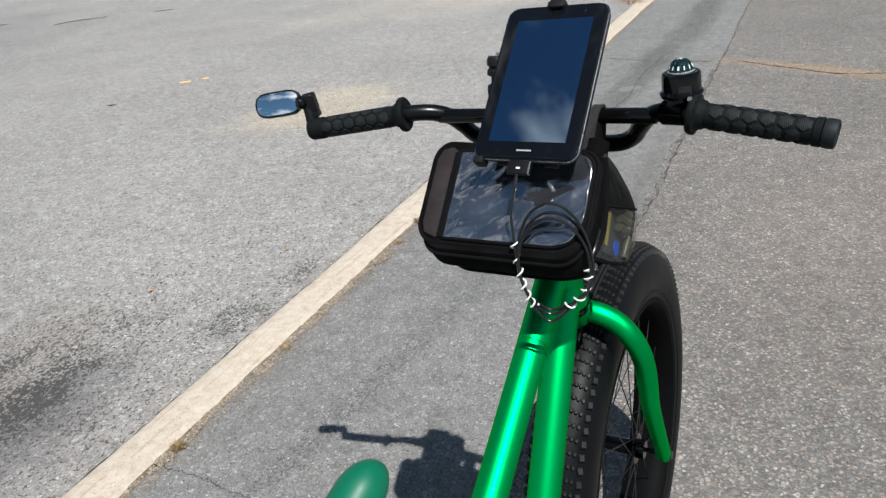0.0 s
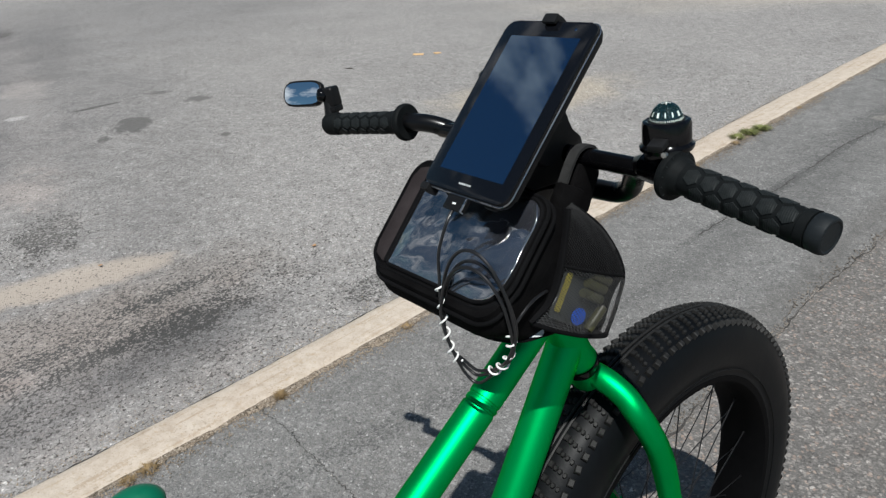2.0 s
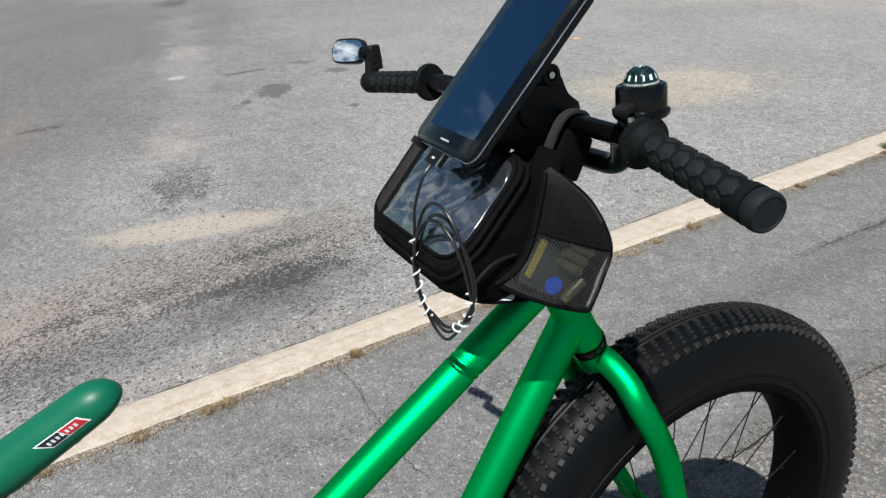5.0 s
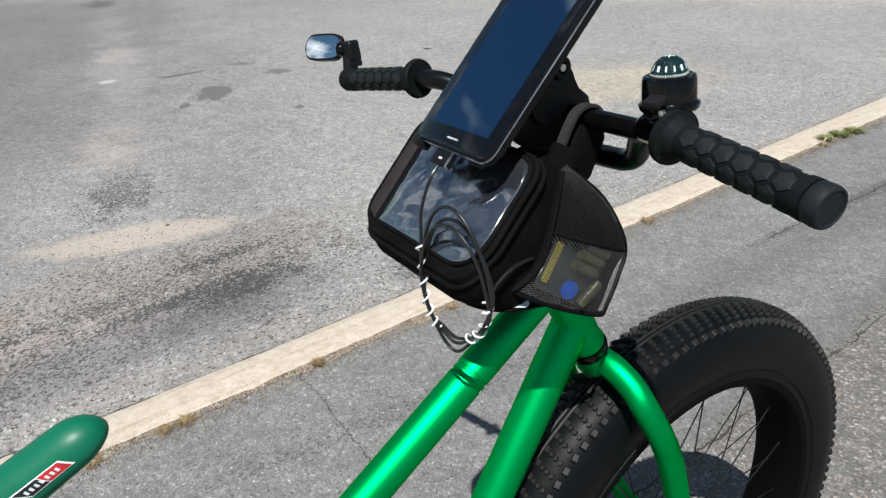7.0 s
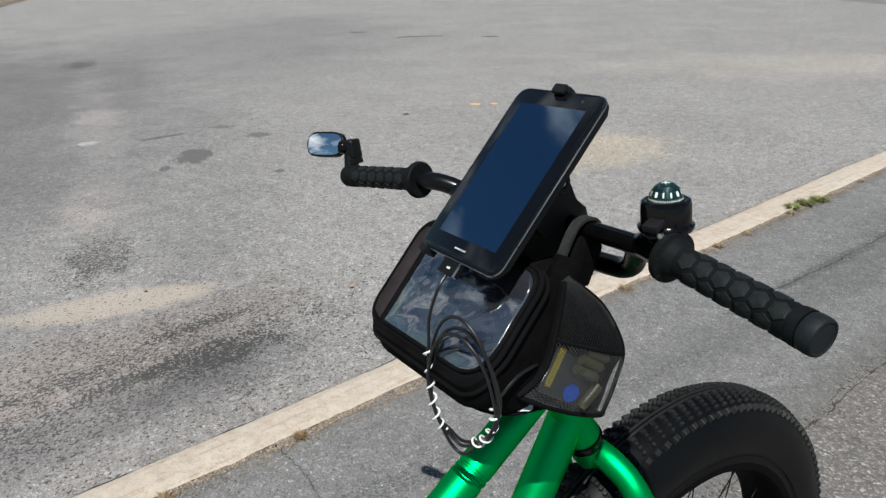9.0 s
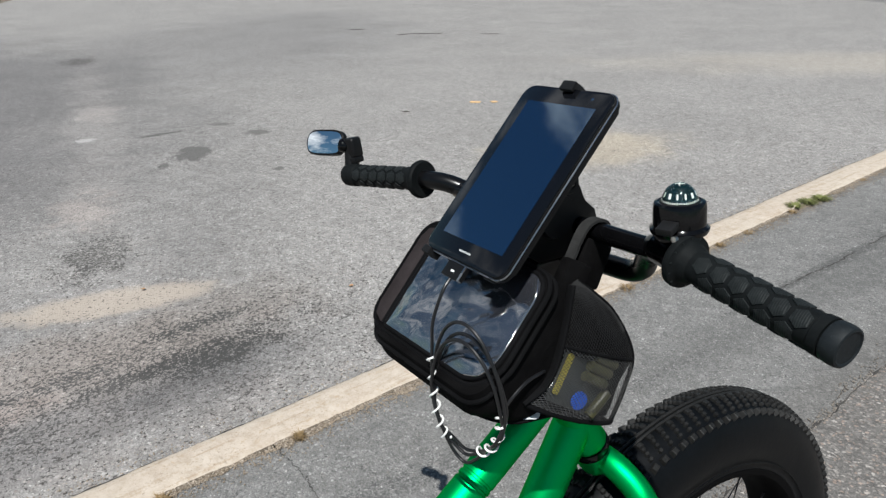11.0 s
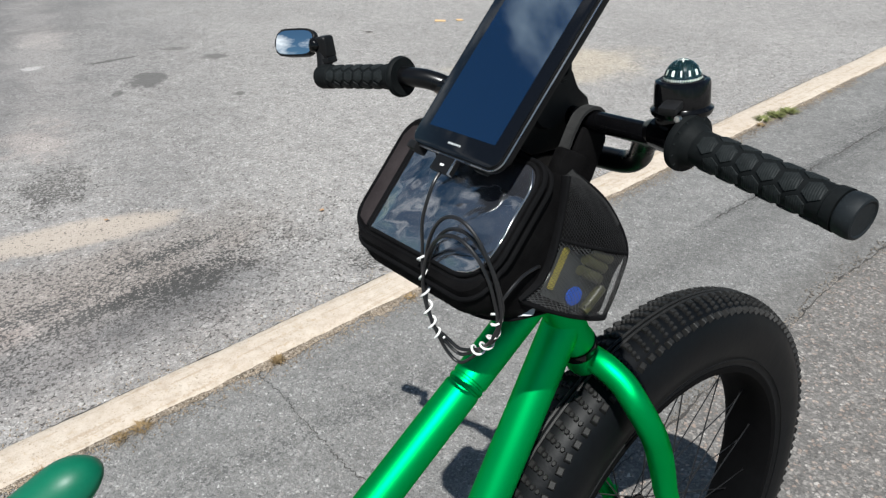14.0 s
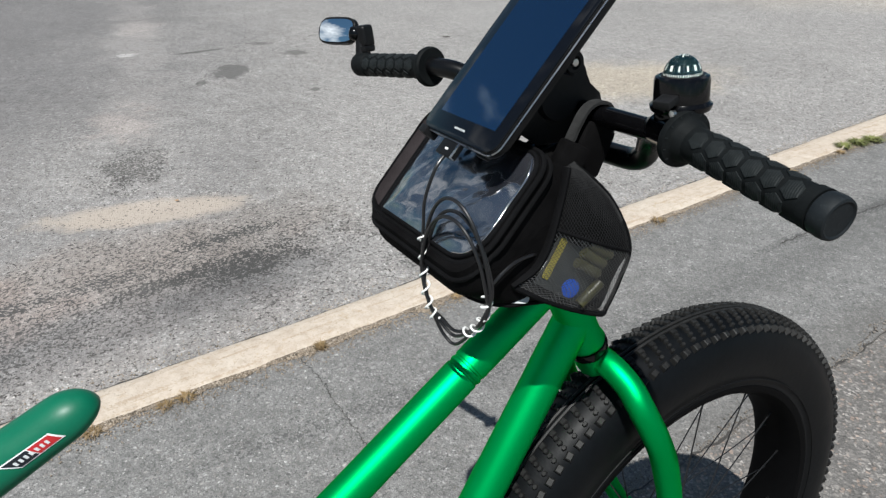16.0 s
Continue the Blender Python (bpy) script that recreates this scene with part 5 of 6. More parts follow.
def build_tablet():
    tab = thing("tablet", "black seven-inch tablet with a dark glossy screen reflecting clouds", "tablet", TAB.translation, BIKE)
    w, h = 0.1212, 0.1900
    bm = bmesh.new()
    slab(bm, rounded(w, h, 0.0125, 8), 0.0098, TAB @ pose(0, 0, -0.0006), 0.0032, 3)
    part("back_shell", bm, M_SATIN, tab, "black plastic back")
    # thin silver line round the edge
    bm = bmesh.new()
    tube(bm, [TAB @ Vector((x, y, -0.0030)) for x, y in rounded(w + 0.0006, h + 0.0006, 0.0127, 8)], 0.0007, 6, closed=True)
    part("edge_trim", bm, M_CHROME, tab, "thin silver edge line")
    bm = bmesh.new()
    slab(bm, rounded(w - 0.0022, h - 0.0022, 0.0115, 8), 0.0020, TAB @ pose(0, 0, 0.0006), 0.0005)
    front = part("front_glass", bm, M_BEZEL, tab, "black glass front")
    bm = bmesh.new()
    slab(bm, rounded(0.0905, 0.1515, 0.0004, 1), 0.0008, TAB @ pose(0, 0.0010, 0.00085), 0.0)
    part("screen", bm, M_SCREEN, tab, "dark blue switched-off screen", smooth=0)
    bm = bmesh.new()
    lathe(bm, [(0.0, 0.0), (0.0016, 0.0), (0.0014, 0.0003), (0.0, 0.0003)], TAB @ pose(0.034, 0.0860, 0.0006), 14)
    part("front_camera", bm, M_SCREEN, front)
    # bars in place of the maker's mark
    for k in range(7):
        bm = bmesh.new()
        slab(bm, rounded(0.0017, 0.0018, 0.0003, 2), 0.0004, TAB @ pose(-0.0075 + 0.0025 * k, -0.0850, 0.0010), 0.0)
        part("mark_bar", bm, M_LABEL, front, smooth=0)


def build_mount():
    """Tablet mount: cradle plate with clips, jointed arm, clamp on the bar, screws."""
    mount = thing("tablet_mount", "black plastic tablet mount clamped to the handlebar brace", "tablet mount", (0.02, -0.27, 1.133), BIKE)
    bm = bmesh.new()
    slab(bm, rounded(0.085, 0.110, 0.010), 0.0075, TAB @ pose(0, 0, -0.0112), 0.002)
    plate = part("cradle_plate", bm, M_MATT, mount)
    for sx in (-1, 1):
        bm = bmesh.new()
        block(bm, (0.016, 0.192, 0.006), TAB @ pose(sx * 0.028, 0.0, -0.0170), 0.002)
        part("cradle_rail", bm, M_MATT, plate)
    bm = bmesh.new()
    block(bm, (0.022, 0.0070, 0.018), TAB @ pose(-0.003, 0.0975, -0.0075), 0.002)
    block(bm, (0.017, 0.0100, 0.0045), TAB @ pose(-0.001, 0.0950, 0.0035), 0.0015)
    part("top_clip", bm, M_MATT, mount, "black hooked clip over the tablet's top edge")
    bm = bmesh.new()
    block(bm, (0.012, 0.008, 0.016), TAB @ pose(-0.053, -0.0972, -0.0065), 0.002)
    part("bottom_clip", bm, M_MATT, mount)
    # side cheeks and hub of the joint: profile in the y-z plane
    prof = [(-0.352, 1.152), (-0.318, 1.184), (-0.292, 1.190), (-0.274, 1.183), (-0.266, 1.170), (-0.262, 1.155), (-0.248, 1.146), (-0.243, 1.128), (-0.256, 1.116), (-0.284, 1.106), (-0.318, 1.108), (-0.345, 1.128)]
    for x, t in ((0.056, 0.007), (0.012, 0.007)):
        bm = bmesh.new()
        slab(bm, prof, t, Matrix(((0, 0, 1, x), (1, 0, 0, 0), (0, 1, 0, 0), (0, 0, 0, 1))), 0.0015)
        cheek = part("cheek", bm, M_MATT, mount)
        bm = bmesh.new()
        lathe(bm, [(0.0095, -0.001), (0.0105, 0.001), (0.0095, 0.0025), (0.0060, 0.0025), (0.0052, 0.001)], Matrix.Translation((x, -0.281, 1.177)) @ pose(0, 0, 0, 0, 90, 0), 20, closed=True)
        part("ear_ring", bm, M_MATT, cheek)
        bm = bmesh.new()
        lathe(bm, [(0.0, 0.0), (0.0034, 0.0), (0.0032, 0.002), (0.0, 0.0024)], Matrix.Translation((x + 0.001, -0.281, 1.177)) @ pose(0, 0, 0, 0, 90, 0), 14)
        part("screw", bm, M_SCREW, cheek, "bright steel screw")
        bm = bmesh.new()
        lathe(bm, [(0.0, 0.0), (0.0022, 0.0), (0.0020, 0.002), (0.0, 0.0022)], Matrix.Translation((x + 0.0005, -0.312, 1.160)) @ pose(0, 0, 0, 0, 90, 0), 12)
        part("screw", bm, M_SCREW, cheek, "bright steel screw")
    bm = bmesh.new()
    lathe(bm, [(0.0, -0.05), (0.020, -0.05), (0.022, -0.045), (0.022, 0.045), (0.020, 0.05), (0.0, 0.05)], Matrix.Translation((0.012, -0.300, 1.150)) @ pose(0, 0, 0, 0, 90, 0), 28)
    part("joint_hub", bm, M_MATT, mount)
    bm = bmesh.new()
    tube(bm, [(-0.030, -0.2705, 1.1335), (0.050, -0.2680, 1.1325)], 0.0165, 24)
    block(bm, (0.040, 0.050, 0.030), pose(0.020, -0.285, 1.143, -30, 0, 0), 0.006)
    part("bar_clamp", bm, M_MATT, mount)
    # the stacked clamp knob that stands up behind the tablet
    bm = bmesh.new()
    lathe(bm, [(0.0, -0.030), (0.010, -0.030), (0.0115, -0.028), (0.0115, -0.018), (0.0075, -0.016), (0.0075, -0.008), (0.0125, -0.006), (0.0130, 0.000), (0.0110, 0.002), (0.0110, 0.004), (0.0135, 0.006), (0.0138, 0.013), (0.0120, 0.016), (0.0, 0.017)], pose(-0.040, -0.2780, 1.1930, -8, 6, 0), 24)
    knob_ = part("clamp_knob", bm, M_MATT, mount, "ribbed black clamp knob")
    bm = bmesh.new()
    lathe(bm, [(0.0, 0.0), (0.0026, 0.0), (0.0024, 0.004), (0.0, 0.0045)], pose(-0.039, -0.2765, 1.2095, -8, 6, 0), 10)
    part("knob_screw", bm, M_SCREW, knob_, "bright screw tip")
    bm = bmesh.new()
    tube(bm, spline([(-0.040, -0.278, 1.165), (-0.030, -0.284, 1.150), (-0.012, -0.292, 1.146)], 6), 0.009, 12)
    part("knob_arm", bm, M_MATT, mount)


LID = frame_of((0.002, -0.3830, 1.0730), (1, 0, 0), (0, 0.697, 0.717))


def lid_outline(grow=0.0, n=7):
    w, h = 0.203 + 2 * grow, 0.118 + 2 * grow
    pts = rounded(w, h, (0.024 + grow, 0.036 + grow, 0.022 + grow, 0.022 + grow), n)
    return [(x - 0.0035 * max(0.0, -x / 0.1), y + 0.0095 * max(0.0, -x / 0.1) * max(0.0, y / 0.06)) for x, y in pts]


def bag_ring(t):
    """Centre, turn, width and depth of the bag's section; t runs from the lid (0) to the floor (1)."""
    keys = [(0.0, -0.3880, 1.0665, 45.8, 0.198, 0.118), (0.25, -0.3640, 1.0480, 33.0, 0.196, 0.148), (0.55, -0.3420, 1.0180, 14.0, 0.190, 0.164), (0.85, -0.3360, 0.9820, -8.0, 0.178, 0.152), (1.0, -0.3350, 0.9660, -13.0, 0.160, 0.130)]
    for a, b in zip(keys, keys[1:]):
        if t <= b[0]:
            f = (t - a[0]) / (b[0] - a[0])
            return [u + (v - u) * f for u, v in zip(a[1:], b[1:])]
    return keys[-1][1:]


def build_bag():
    bag = thing("handlebar_bag", "black nylon handlebar bag with clear map window and mesh pocket", "bag", (0.0, -0.335, 0.962), BIKE)
    bm = bmesh.new()
    rings = []
    for k in range(17):
        t = k / 16
        y, z, turn, w, h = bag_ring(t)
        m = pose(0.002 + 0.004 * t, y, z, turn, 0, 0)
        out = rounded(w, h, 0.026 + 0.008 * t, 6)
        rings.append([bm.verts.new(m @ Vector((x, v, 0.0016 * noise.noise(Vector((x * 30, v * 30, t * 4)))))) for x, v in out])
    for a, b in zip(rings, rings[1:]):
        for i in range(len(a)):
            bm.faces.new((a[i], a[(i + 1) % len(a)], b[(i + 1) % len(b)], b[i]))
    bm.faces.new(rings[0][::-1])
    bm.faces.new(rings[-1])
    body = part("bag_body", bm, M_NYLON, bag, smooth=50)
    # zip line and piping round the body
    for t, r, mat, name in ((0.10, 0.0022, M_BINDING, "zip"), (0.97, 0.0022, M_BINDING, "piping")):
        y, z, turn, w, h = bag_ring(t)
        m = pose(0.002 + 0.004 * t, y, z, turn, 0, 0)
        bm = tube(bmesh.new(), [m @ Vector((x, v, 0)) for x, v in rounded(w + 0.002, h + 0.002, 0.027 + 0.008 * t, 6)], r, 8, closed=True)
        part(name, bm, mat, body)
    # lid
    bm = bmesh.new()
    slab(bm, lid_outline(), 0.0150, LID @ pose(0, 0, 0.0), 0.0045, 3)
    lid = part("lid", bm, M_NYLON, bag, "padded black nylon lid")
    for grow, z, r in ((0.0004, -0.0026, 0.0026), (0.0010, -0.0115, 0.0022)):
        bm = tube(bmesh.new(), [LID @ Vector((x, y, z)) for x, y in lid_outline(grow)], r, 8, closed=True)
        part("lid_piping", bm, M_BINDING, lid)
    bm = bmesh.new()
    slab(bm, [(-0.1000, -0.036), (-0.0955, -0.049), (-0.080, -0.0545), (-0.0745, -0.054), (-0.0745, 0.056), (-0.082, 0.0605), (-0.0945, 0.057), (-0.1000, 0.045)], 0.003, LID @ pose(0, 0, 0.0012), 0.0008)
    part("lid_panel", bm, M_GREYCLOTH, lid, "charcoal cloth panel at the window's side")
    bm = bmesh.new()
    slab(bm, rounded(0.0105, 0.108, 0.002, 2), 0.003, LID @ pose(-0.0715, 0.0, 0.0026), 0.0008)
    part("window_binding", bm, M_BINDING, lid)
    bm = tube(bmesh.new(), [LID @ Vector((x + 0.0145, y, 0.0012)) for x, y in rounded(0.168, 0.110, (0.004, 0.035, 0.020, 0.004), 7)], 0.0022, 8, closed=True)
    part("window_binding", bm, M_BINDING, lid)
    # the limp window: a grid with soft folds
    bm = bmesh.new()
    n = 48
    g = {}
    for i in range(n + 1):
        for j in range(n + 1):
            x, y = -0.068 + 0.1660 * i / n, -0.0540 + 0.1080 * j / n
            edge = min(1.0, 9 * min(i, n - i, j, n - j) / n)
            q = Vector((x * 0.8 + y * 0.6, y * 0.8 - x * 0.6, 0))
            f = noise.noise(Vector((q.x * 15, q.y * 38, 3.0))) * 0.7 + noise.noise(Vector((q.x * 34, q.y * 90, 7.0))) * 0.34 + noise.noise(Vector((x * 14, y * 14, 1.0))) * 0.8
            g[i, j] = bm.verts.new(LID @ Vector((x, y, 0.0024 + edge * (0.0022 + 0.0042 * f))))
    keep = lambda x, y: not (x > 0.098 - 0.033 and abs(y) > 0.054 - (0.033 if y < 0 else 0.018) and ((x - 0.065) ** 2 + (y + 0.021) ** 2 > 0.033 ** 2 if y < 0 else x > 0.080 and (x - 0.080) ** 2 + (y - 0.036) ** 2 > 0.018 ** 2))
    for i in range(n):
        for j in range(n):
            if keep(-0.068 + 0.1660 * (i + 0.5) / n, -0.054 + 0.108 * (j + 0.5) / n):
                bm.faces.new((g[i, j], g[i + 1, j], g[i + 1, j + 1], g[i, j + 1]))
    for v in [v for v in bm.verts if not v.link_faces]:
        bm.verts.remove(v)
    part("map_window", bm, M_VINYL, lid, "wrinkled clear vinyl map window over dark lining", smooth=80)

    # bead added along the window's side, lumpy and glossy, to catch glints
    bead = spline([(0.0700, -0.0520, 0.0030), (0.0850, -0.0460, 0.0032), (0.0945, -0.0300, 0.0034), (0.0968, -0.0100, 0.0036), (0.0968, 0.0150, 0.0036), (0.0955, 0.0360, 0.0034), (0.0880, 0.0490, 0.0032)], 8)
    bm = tube(bmesh.new(), [LID @ (p + Vector((0.0012 * noise.noise(p * 38), 0.0, 0.0007 * noise.noise(p * 55)))) for p in bead], [0.0015 + 0.0009 * noise.noise(p * 47) for p in bead], 8)
    part("glint_bead", bm, M_VINYL, lid, "glossy vinyl bead added for glints at the window's edge", smooth=60)

    # mesh pocket on the right-hand flank
    rear = spline([(0.0950, -0.3780, 1.0030), (0.0985, -0.3560, 1.0135), (0.1005, -0.3430, 1.0330), (0.1005, -0.3310, 1.0680), (0.0975, -0.3205, 1.1000)], 10)
    front = spline([(0.1035, -0.2735, 0.9440), (0.1085, -0.2610, 0.9780), (0.1090, -0.2520, 1.0130), (0.0985, -0.2690, 1.0600), (0.0960, -0.3110, 1.1010)], 10)
    hang = 0.0045

    def net(p, q):
        k = p * (len(rear) - 1)
        i = min(int(k), len(rear) - 2)
        a, b = rear[i].lerp(rear[i + 1], k - i), front[i].lerp(front[i + 1], k - i)
        v = a.lerp(b, q)
        s = math.sin(math.pi * min(1, max(0, q))) ** 0.6
        v.x += 0.0205 * s * (1 - p) ** 0.6 * (0.45 + 0.55 * min(1.0, p * 6)) + 0.0016 * noise.noise(Vector((p * 7, q * 7, 2.0)))
        v.z -= hang * s * max(0.0, 1 - 3 * p)
        return v

    bm = bmesh.new()
    nu, nv = 36, 26

    # upper threads, drawn apart to carry the painted shade
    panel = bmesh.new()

    def strand(bm, p0, q0, p1, q1, w):
        a, b = net(p0, q0), net(p1, q1)
        way = (b - a).normalized()
        side = way.cross(Vector((1, 0, 0))).normalized() * w
        vs = [bm.verts.new(v) for v in (a - side, a + side, b + side, b - side)]
        bm.faces.new(vs)

    for i in range(nu):
        for j in range(nv):
            p0, p1, q0, q1 = i / nu, (i + 1) / nu, j / nv, (j + 1) / nv
            # open net below the fold; above it the same net in its darkened copy
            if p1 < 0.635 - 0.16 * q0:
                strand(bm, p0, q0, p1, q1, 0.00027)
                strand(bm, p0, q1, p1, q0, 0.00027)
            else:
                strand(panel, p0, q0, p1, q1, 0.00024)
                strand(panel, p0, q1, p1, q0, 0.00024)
    pocket = part("mesh_pocket", bm, M_NET, bag, "black nylon net side pocket", smooth=0)
    part("shaded_net", panel, M_NET_SHADED, pocket, "upper part of the black net, darkened in colour for shade", smooth=0)
    # added black tube, no sewn seam: draws the shade's edge, hides ragged thread ends
    bm = tube(bmesh.new(), [net(0.62 - 0.16 * k / 20, k / 20) + Vector((0.0006, 0, 0)) for k in range(21)], 0.0016, 8)
    part("pocket_edging", bm, M_BINDING, pocket)
    edge = [p + Vector((0.0005, 0, 0)) for p in rear]
    bm = tube(bmesh.new(), edge, 0.0060, 10, flat=0.55)
    part("pocket_binding", bm, M_BINDING, pocket, "black elastic pocket edge")
    bm = tube(bmesh.new(), [p + Vector((0.0, 0, 0)) for p in front], 0.0022, 8)
    part("pocket_edging", bm, M_BINDING, pocket)
    bm = tube(bmesh.new(), [net(0, k / 20) for k in range(21)], 0.0028, 8)
    part("pocket_edging", bm, M_BINDING, pocket)
    # gusset between the lid's zip and the pocket's edge
    bm = bmesh.new()
    lo, hi = Vector((0.0890, -0.420, 1.000)), Vector((0.0940, -0.348, 1.112))
    g = [[bm.verts.new(lo.lerp(hi, i / 20).lerp(rear[2 * i], j / 5) + Vector((-0.004 * math.sin(math.pi * j / 5), 0, 0))) for j in range(6)] for i in range(21)]
    for i in range(20):
        for j in range(5):
            bm.faces.new((g[i][j], g[i + 1][j], g[i + 1][j + 1], g[i][j + 1]))
    part("side_gusset", bm, M_NYLON, bag)
    # the bag's flank behind the net: close to it above, standing back below, where the pocket is filled
    bm = bmesh.new()

    def flank(i, j):
        p, q = 0.01 + 0.98 * i / 20, j / 14
        fold = 0.60 - 0.16 * q
        deep = 0.0012 + 0.024 * min(1.0, max(0.0, (fold - p) / 0.10)) * math.sin(math.pi * min(1.0, 0.08 + 0.9 * q)) ** 0.5
        return net(p, q) + Vector((-deep, 0, 0))

    g = [[bm.verts.new(flank(i, j)) for j in range(15)] for i in range(21)]
    for i in range(20):
        for j in range(14):
            bm.faces.new((g[i][j], g[i + 1][j], g[i + 1][j + 1], g[i][j + 1]))
    part("pocket_lining", bm, M_NYLON, pocket)
    # folded-over hem along the top of the pocket
    bm = bmesh.new()
    hem = [net(0.62 + 0.38 * k / 16, 1.0) for k in range(17)]
    rows = []
    for k, p in enumerate(hem):
        w = 0.007 + 0.004 * math.sin(math.pi * k / 16)
        rows.append([bm.verts.new(p + Vector((0.0020, -w, 0.0004))), bm.verts.new(p + Vector((0.0024, -w * 0.4, 0.0022))), bm.verts.new(p + Vector((0.0, 0.0012, 0.0014))), bm.verts.new(p + Vector((-0.010, 0.001, -0.001)))])
    for p, q in zip(rows, rows[1:]):
        for k in range(3):
            bm.faces.new((p[k], p[k + 1], q[k + 1], q[k]))
    part("pocket_hem", bm, M_WEBBING, pocket, "faded black hem", smooth=60)
    # floor of the pocket, back to the body
    bm = bmesh.new()
    g = [[bm.verts.new(net(0, 0.02 + 0.96 * j / 16) + Vector((-0.030 * i / 3, 0, 0.004 * i / 3))) for j in range(17)] for i in range(4)]
    for i in range(3):
        for j in range(16):
            bm.faces.new((g[i][j], g[i + 1][j], g[i + 1][j + 1], g[i][j + 1]))
    part("pocket_floor", bm, M_NYLON, pocket)
    # woven tag at the foot
    bm = bmesh.new()
    slab(bm, rounded(0.029, 0.011, 0.0045, 4), 0.0012, frame_of((0.0868, -0.3690, 0.9836), (0.59, 0.80, -0.02), (-0.55, 0.42, 0.72)), 0.0)
    part("woven_tag", bm, M_LABEL, bag, "pale grey woven tag")
    # straps to the handlebar, each with a thick hook-and-loop pad
    for x in (0.0775, -0.048):
        bm = bmesh.new()
        line = spline([(0, -0.314, 1.094), (0, -0.303, 1.109), (0, -0.294, 1.127), (0, -0.286, 1.1395), (0, -0.276, 1.1445), (0, -0.264, 1.1430), (0, -0.256, 1.134), (0, -0.254, 1.120), (0, -0.258, 1.105), (0, -0.264, 1.090)], 5)
        hw = 0.0056
        loops = []
        for i, p in enumerate(line):
            way = (line[min(i + 1, len(line) - 1)] - line[max(i - 1, 0)]).normalized()
            out = Vector((0, -way.z, way.y)) * 0.0014
            drift = 0.10 * (min(p.z, 1.146) - 1.126) if x > 0 else 0.0
            loops.append([bm.verts.new(p + Vector((x + drift + sx * hw, 0, 0)) + s * out) for sx, s in ((-1, -1), (1, -1), (1, 1), (-1, 1))])
        for a, b in zip(loops, loops[1:]):
            for k in range(4):
                bm.faces.new((a[k], a[(k + 1) % 4], b[(k + 1) % 4], b[k]))
        bm.faces.new(loops[0])
        bm.faces.new(loops[-1])
        strap = part("strap", bm, M_WEBBING, bag, "faded black webbing strap round the handlebar")
        bm = bmesh.new()
        block(bm, (0.014, 0.036, 0.046), pose(x - 0.002, -0.276, 1.102, -28, 0, 0), 0.005)
        part("strap_pad", bm, M_NYLON, strap)
        if x > 0:
            bm = bmesh.new()
            block(bm, (0.016, 0.026, 0.034), pose(0.0885, -0.3120, 1.1010, -28, 0, -12), 0.004)
            part("strap_anchor", bm, M_NYLON, strap, "folded nylon corner under the strap")
        bm = bmesh.new()
        block(bm, (0.0125, 0.0030, 0.0240), pose(x - 0.0055, -0.2765, 1.1085, -37, 0, 6), 0.001)
        part("strap_tail", bm, M_WEBBING, strap, "loose end of the webbing strap")


def build_package():
    """A blister pack of batteries in the mesh pocket."""
    m = frame_of((0.1050, -0.3185, 1.0060), (0.07, 0.80, -0.60), (0.0, 0.60, 0.80))
    pack = thing("battery_pack", "blister pack of batteries in the mesh pocket, yellow and blue print", "battery pack", m.translation, BIKE)
    bm = bmesh.new()
    slab(bm, rounded(0.064, 0.060, 0.004, 3), 0.0012, m @ pose(0.003, 0.003, 0), 0.0)
    part("card", bm, M_CARD, pack, "grey printed card")
    bm = bmesh.new()
    slab(bm, rounded(0.0075, 0.040, 0.002, 3), 0.0010, m @ pose(-0.0225, 0.0005, 0.0014, 0, 0, 2), 0.0)
    part("yellow_print", bm, M_YELLOW, pack, smooth=0)
    bm = bmesh.new()
    slab(bm, [(0.0100 * math.cos(a), 0.0090 * math.sin(a)) for a in (2 * math.pi * k / 20 for k in range(20))], 0.0010, m @ pose(0.0110, -0.0165, 0.0016), 0.0)
    part("blue_spot", bm, M_BLUE, pack, smooth=0)
    for k in range(4):
        bm = bmesh.new()
        lathe(bm, [(0.0, -0.0145), (0.0048, -0.0145), (0.0052, -0.0135), (0.0052, 0.0135), (0.0044, 0.0145), (0.0018, 0.0145), (0.0018, 0.0157), (0.0, 0.0157)], m @ pose((0.0150, 0.0135, 0.0130, 0.0310)[k], (0.0275, 0.0175, 0.0070, -0.0120)[k], 0.0055) @ pose(0, 0, 0, 0, 0, 0 if k < 3 else 70) @ pose(0, 0, 0, 0, 90, 0), 14)
        part("battery", bm, M_OLIVE, pack, "dark wrapped battery")


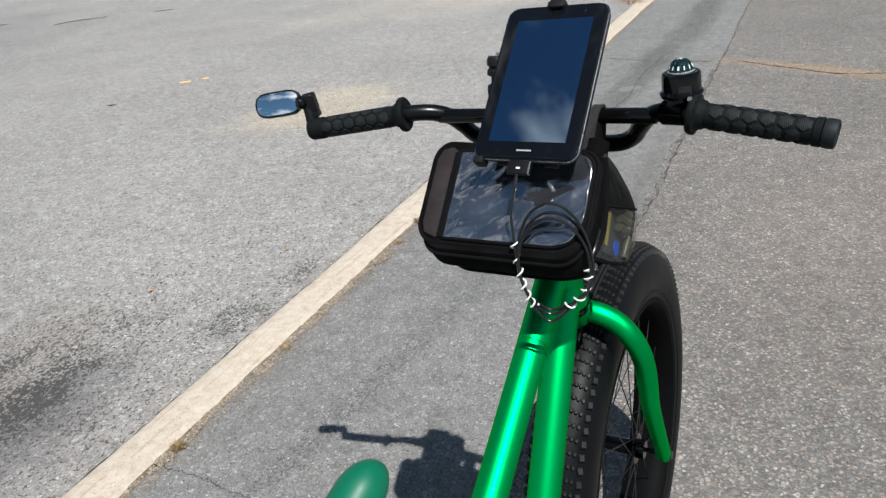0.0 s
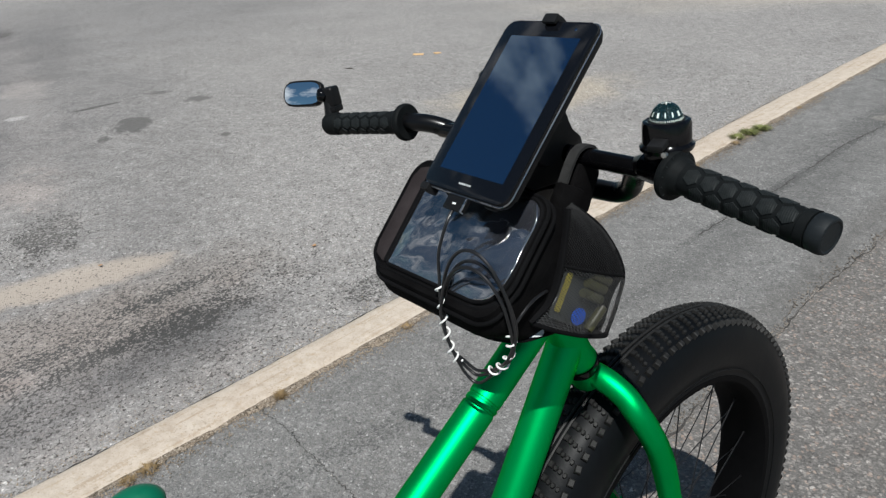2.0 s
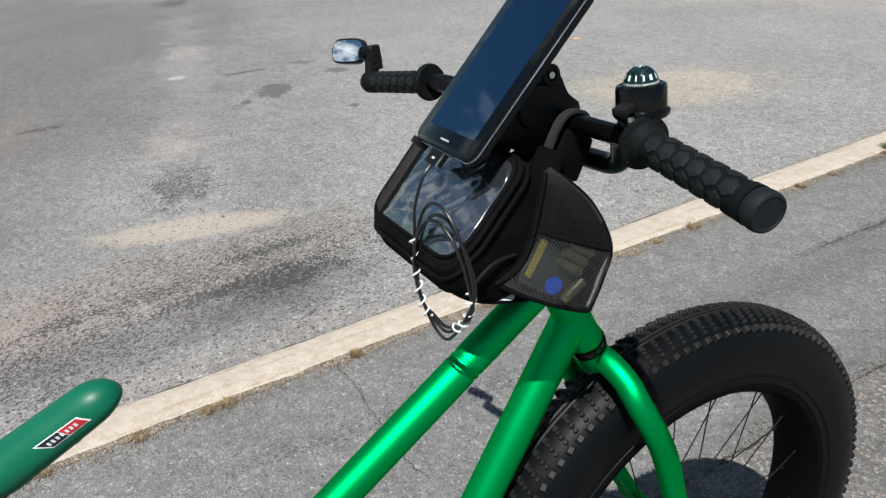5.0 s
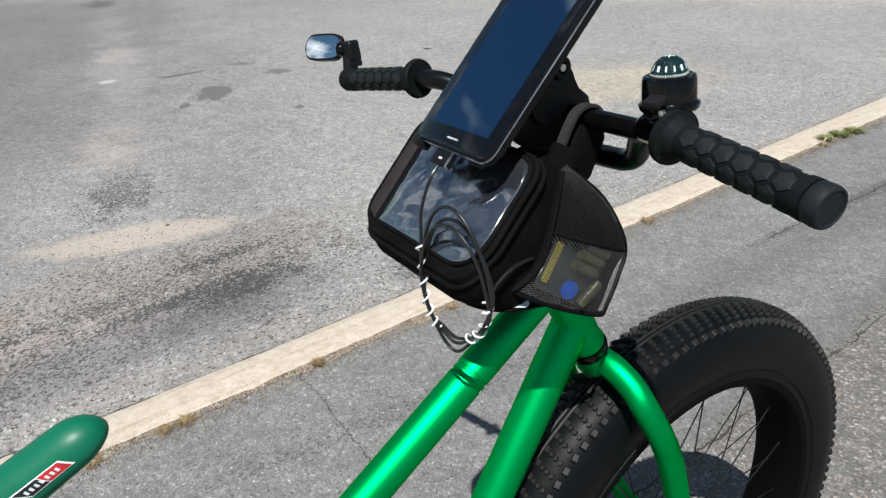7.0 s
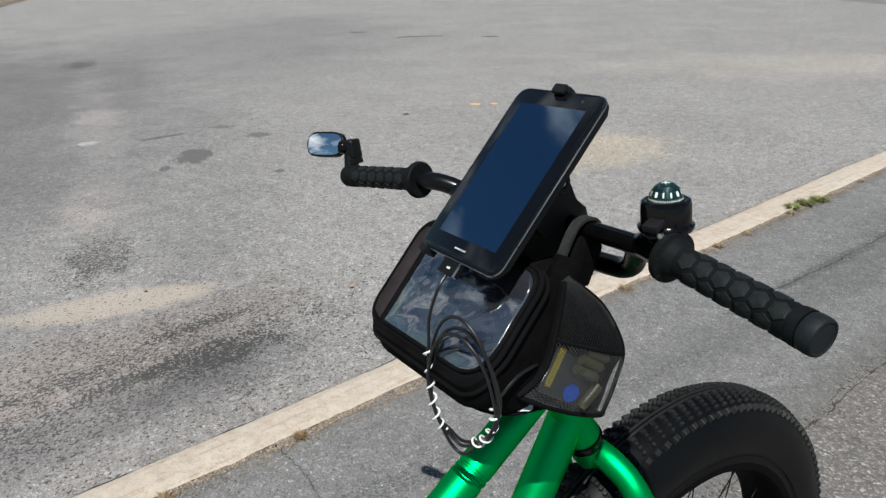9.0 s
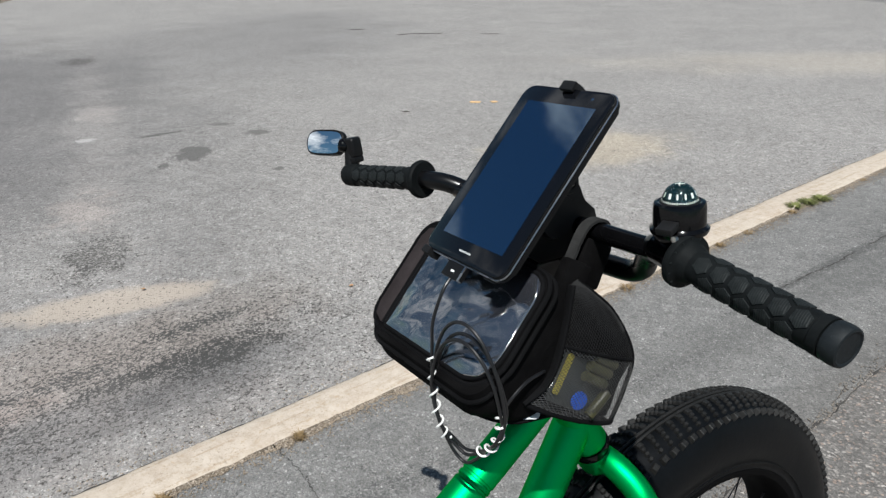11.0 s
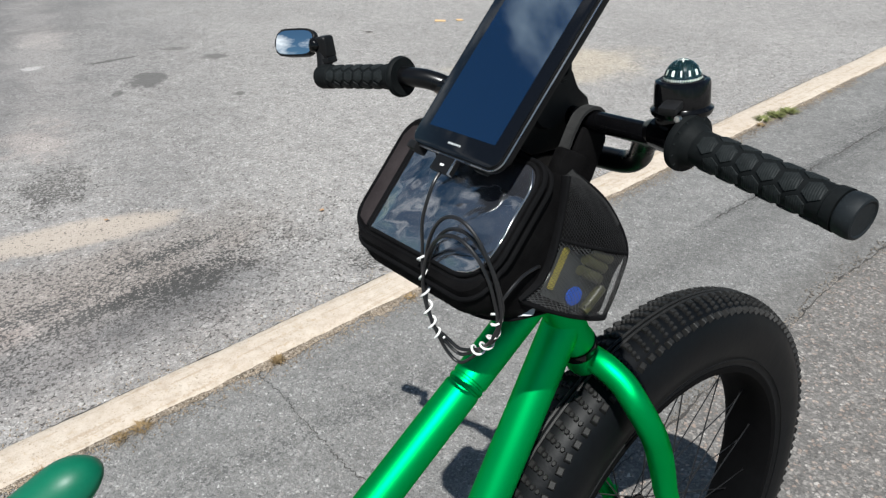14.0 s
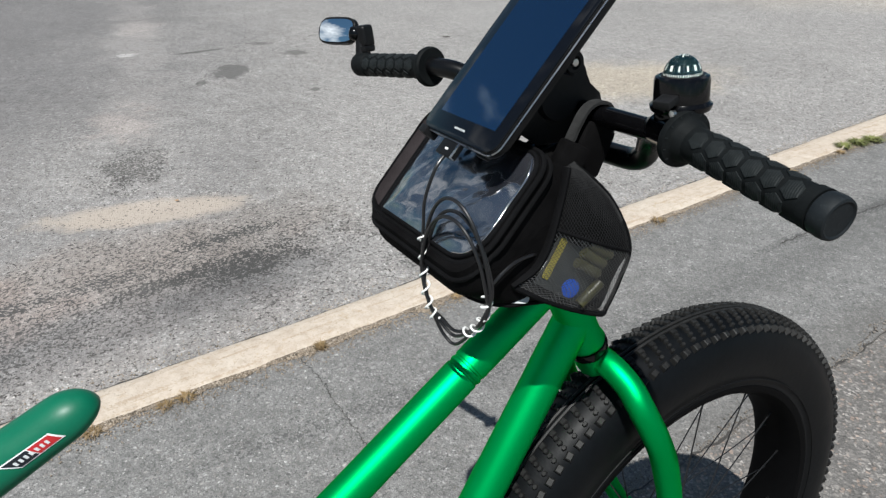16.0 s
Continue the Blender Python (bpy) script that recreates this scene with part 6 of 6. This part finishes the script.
def build_cable():
    """Charging cable: plug under the tablet, a coil of three turns, white cord spirals, the end into the bag."""
    plug_at = TAB @ Vector((-0.003, -0.1045, -0.005))
    cable = thing("charging_cable", "black charging cable coiled and bound with white cord", "cable", plug_at, BIKE)
    bm = bmesh.new()
    block(bm, (0.0270, 0.0150, 0.0062), TAB @ pose(-0.003, -0.1035, -0.0045), 0.0012)
    plug = part("plug", bm, M_SATIN, cable, "flat black tablet plug")
    bm = bmesh.new()
    block(bm, (0.0018, 0.0150, 0.0050), TAB @ pose(0.0095, -0.1035, -0.0035), 0.0006)
    part("plug_latch", bm, M_CHROME, plug, "bright metal latch")
    bm = bmesh.new()
    slab(bm, rounded(0.005, 0.002, 0.0004, 2), 0.0003, TAB @ pose(-0.003, -0.1045, -0.0012), 0.0)
    part("plug_mark", bm, M_WHITEPAINT, plug, smooth=0)
    lead = spline([TAB @ Vector((-0.004, -0.110, -0.0045)), (0.0300, -0.4110, 1.0990), (0.0262, -0.4210, 1.0720), (0.0275, -0.4250, 1.0480), (0.0300, -0.4290, 1.0250), (0.0335, -0.4320, 0.9980), (0.0410, -0.4310, 0.9750)], 8)
    part("lead", tube(bmesh.new(), lead, 0.0016, 10), M_CABLE, cable)
    # turns of the coil: (apex height, foot depth, inset)
    for top, foot, inset, back in ((1.0850, 0.9365, 0.000, 0.000), (1.0730, 0.9460, 0.001, 0.003), (1.0690, 0.9520, 0.002, -0.003)):
        arch = [(0.0700 - (0.0395 - inset) * math.cos(a), -0.4290 + back + 0.0065 * a, 1.012 + (top - 1.012) * math.sin(a)) for a in (math.pi * k / 7 for k in range(8))]
        pts = arch + [(0.1080 - inset, -0.4090, 0.9950), (0.1030 - inset, -0.4120 - back, 0.9790), (0.0890, -0.4140, 0.9660), (0.0760, -0.4150, 0.9570 - (0.950 - foot) * 0.5), (0.0600, -0.4180, foot + 0.001), (0.0480, -0.4230, foot + 0.010), (0.0400, -0.4290, 0.9720), (0.0340, -0.4310, 0.9950)]
        part("coil_turn", tube(bmesh.new(), spline(pts, 7, True), 0.00165, 10, closed=True), M_CABLE, cable)
    tail = spline([(0.1040, -0.4070, 1.0100), (0.1075, -0.3960, 1.0230), (0.1065, -0.3800, 1.0300), (0.1020, -0.3600, 1.0290), (0.0960, -0.3500, 1.0240)], 8)
    part("lead", tube(bmesh.new(), tail, 0.0015, 10), M_CABLE, cable)

    def spiral(pts, turns, radius):
        line = spline(pts, 24)
        out = []
        n = len(line)
        for i, p in enumerate(line):
            way = (line[min(i + 1, n - 1)] - line[max(i - 1, 0)]).normalized()
            u = way.cross(Vector((0, 1, 0))).normalized()
            v = way.cross(u)
            a = 2 * math.pi * turns * i / (n - 1)
            out.append(p + radius * (math.cos(a) * u + math.sin(a) * v))
        return out

    part("cord_binding", tube(bmesh.new(), spiral([(0.0285, -0.4270, 1.0400), (0.0305, -0.4285, 1.0150), (0.0345, -0.4305, 0.9900), (0.0400, -0.4295, 0.9700), (0.0450, -0.4262, 0.9600)], 6.0, 0.0042), 0.00105, 8), M_TIE, cable, "white cord wound in a spiral")
    part("cord_binding", tube(bmesh.new(), spiral([(0.1030, -0.4075, 1.0060), (0.1040, -0.4090, 0.9950), (0.0990, -0.4115, 0.9780), (0.0870, -0.4135, 0.9640), (0.0740, -0.4155, 0.9560)], 5.0, 0.0044), 0.00105, 8), M_TIE, cable, "white cord wound in a spiral")


build_ground()
build_kerb()
build_verge()
build_bicycle()
build_bag()
build_tablet()
build_mount()
build_bell()
build_mirror()
build_cable()
build_package()
crack([(-0.906, 1.502), (-0.806, 1.458), (-0.726, 1.423), (-0.666, 1.384), (-0.576, 1.334), (-0.486, 1.284), (-0.415, 1.246), (-0.335, 1.227)], 0.0016, 5)
crack([(-1.388, 0.893), (-1.376, 0.884), (-1.361, 0.886), (-1.338, 0.865), (-1.297, 0.866), (-1.270, 0.843)], 0.0042, 6, 0.0112)
crack([(0.350, 2.965), (0.403, 3.062), (0.589, 3.386), (0.700, 3.565), (0.799, 3.757)], 0.0030, 12)
crack([(0.850, 3.840), (1.048, 4.225), (1.150, 4.390), (1.267, 4.560), (1.375, 4.749), (1.557, 5.147), (1.717, 5.400), (1.953, 5.774)], 0.0040, 14)
crack([(1.430, 5.781), (1.729, 5.553), (2.010, 5.423), (2.329, 5.295)], 0.007, 8)
crack([(2.329, 5.295), (2.580, 4.952), (2.883, 4.648), (3.600, 4.600)], 0.008, 10, 0.0068)
build_litter()
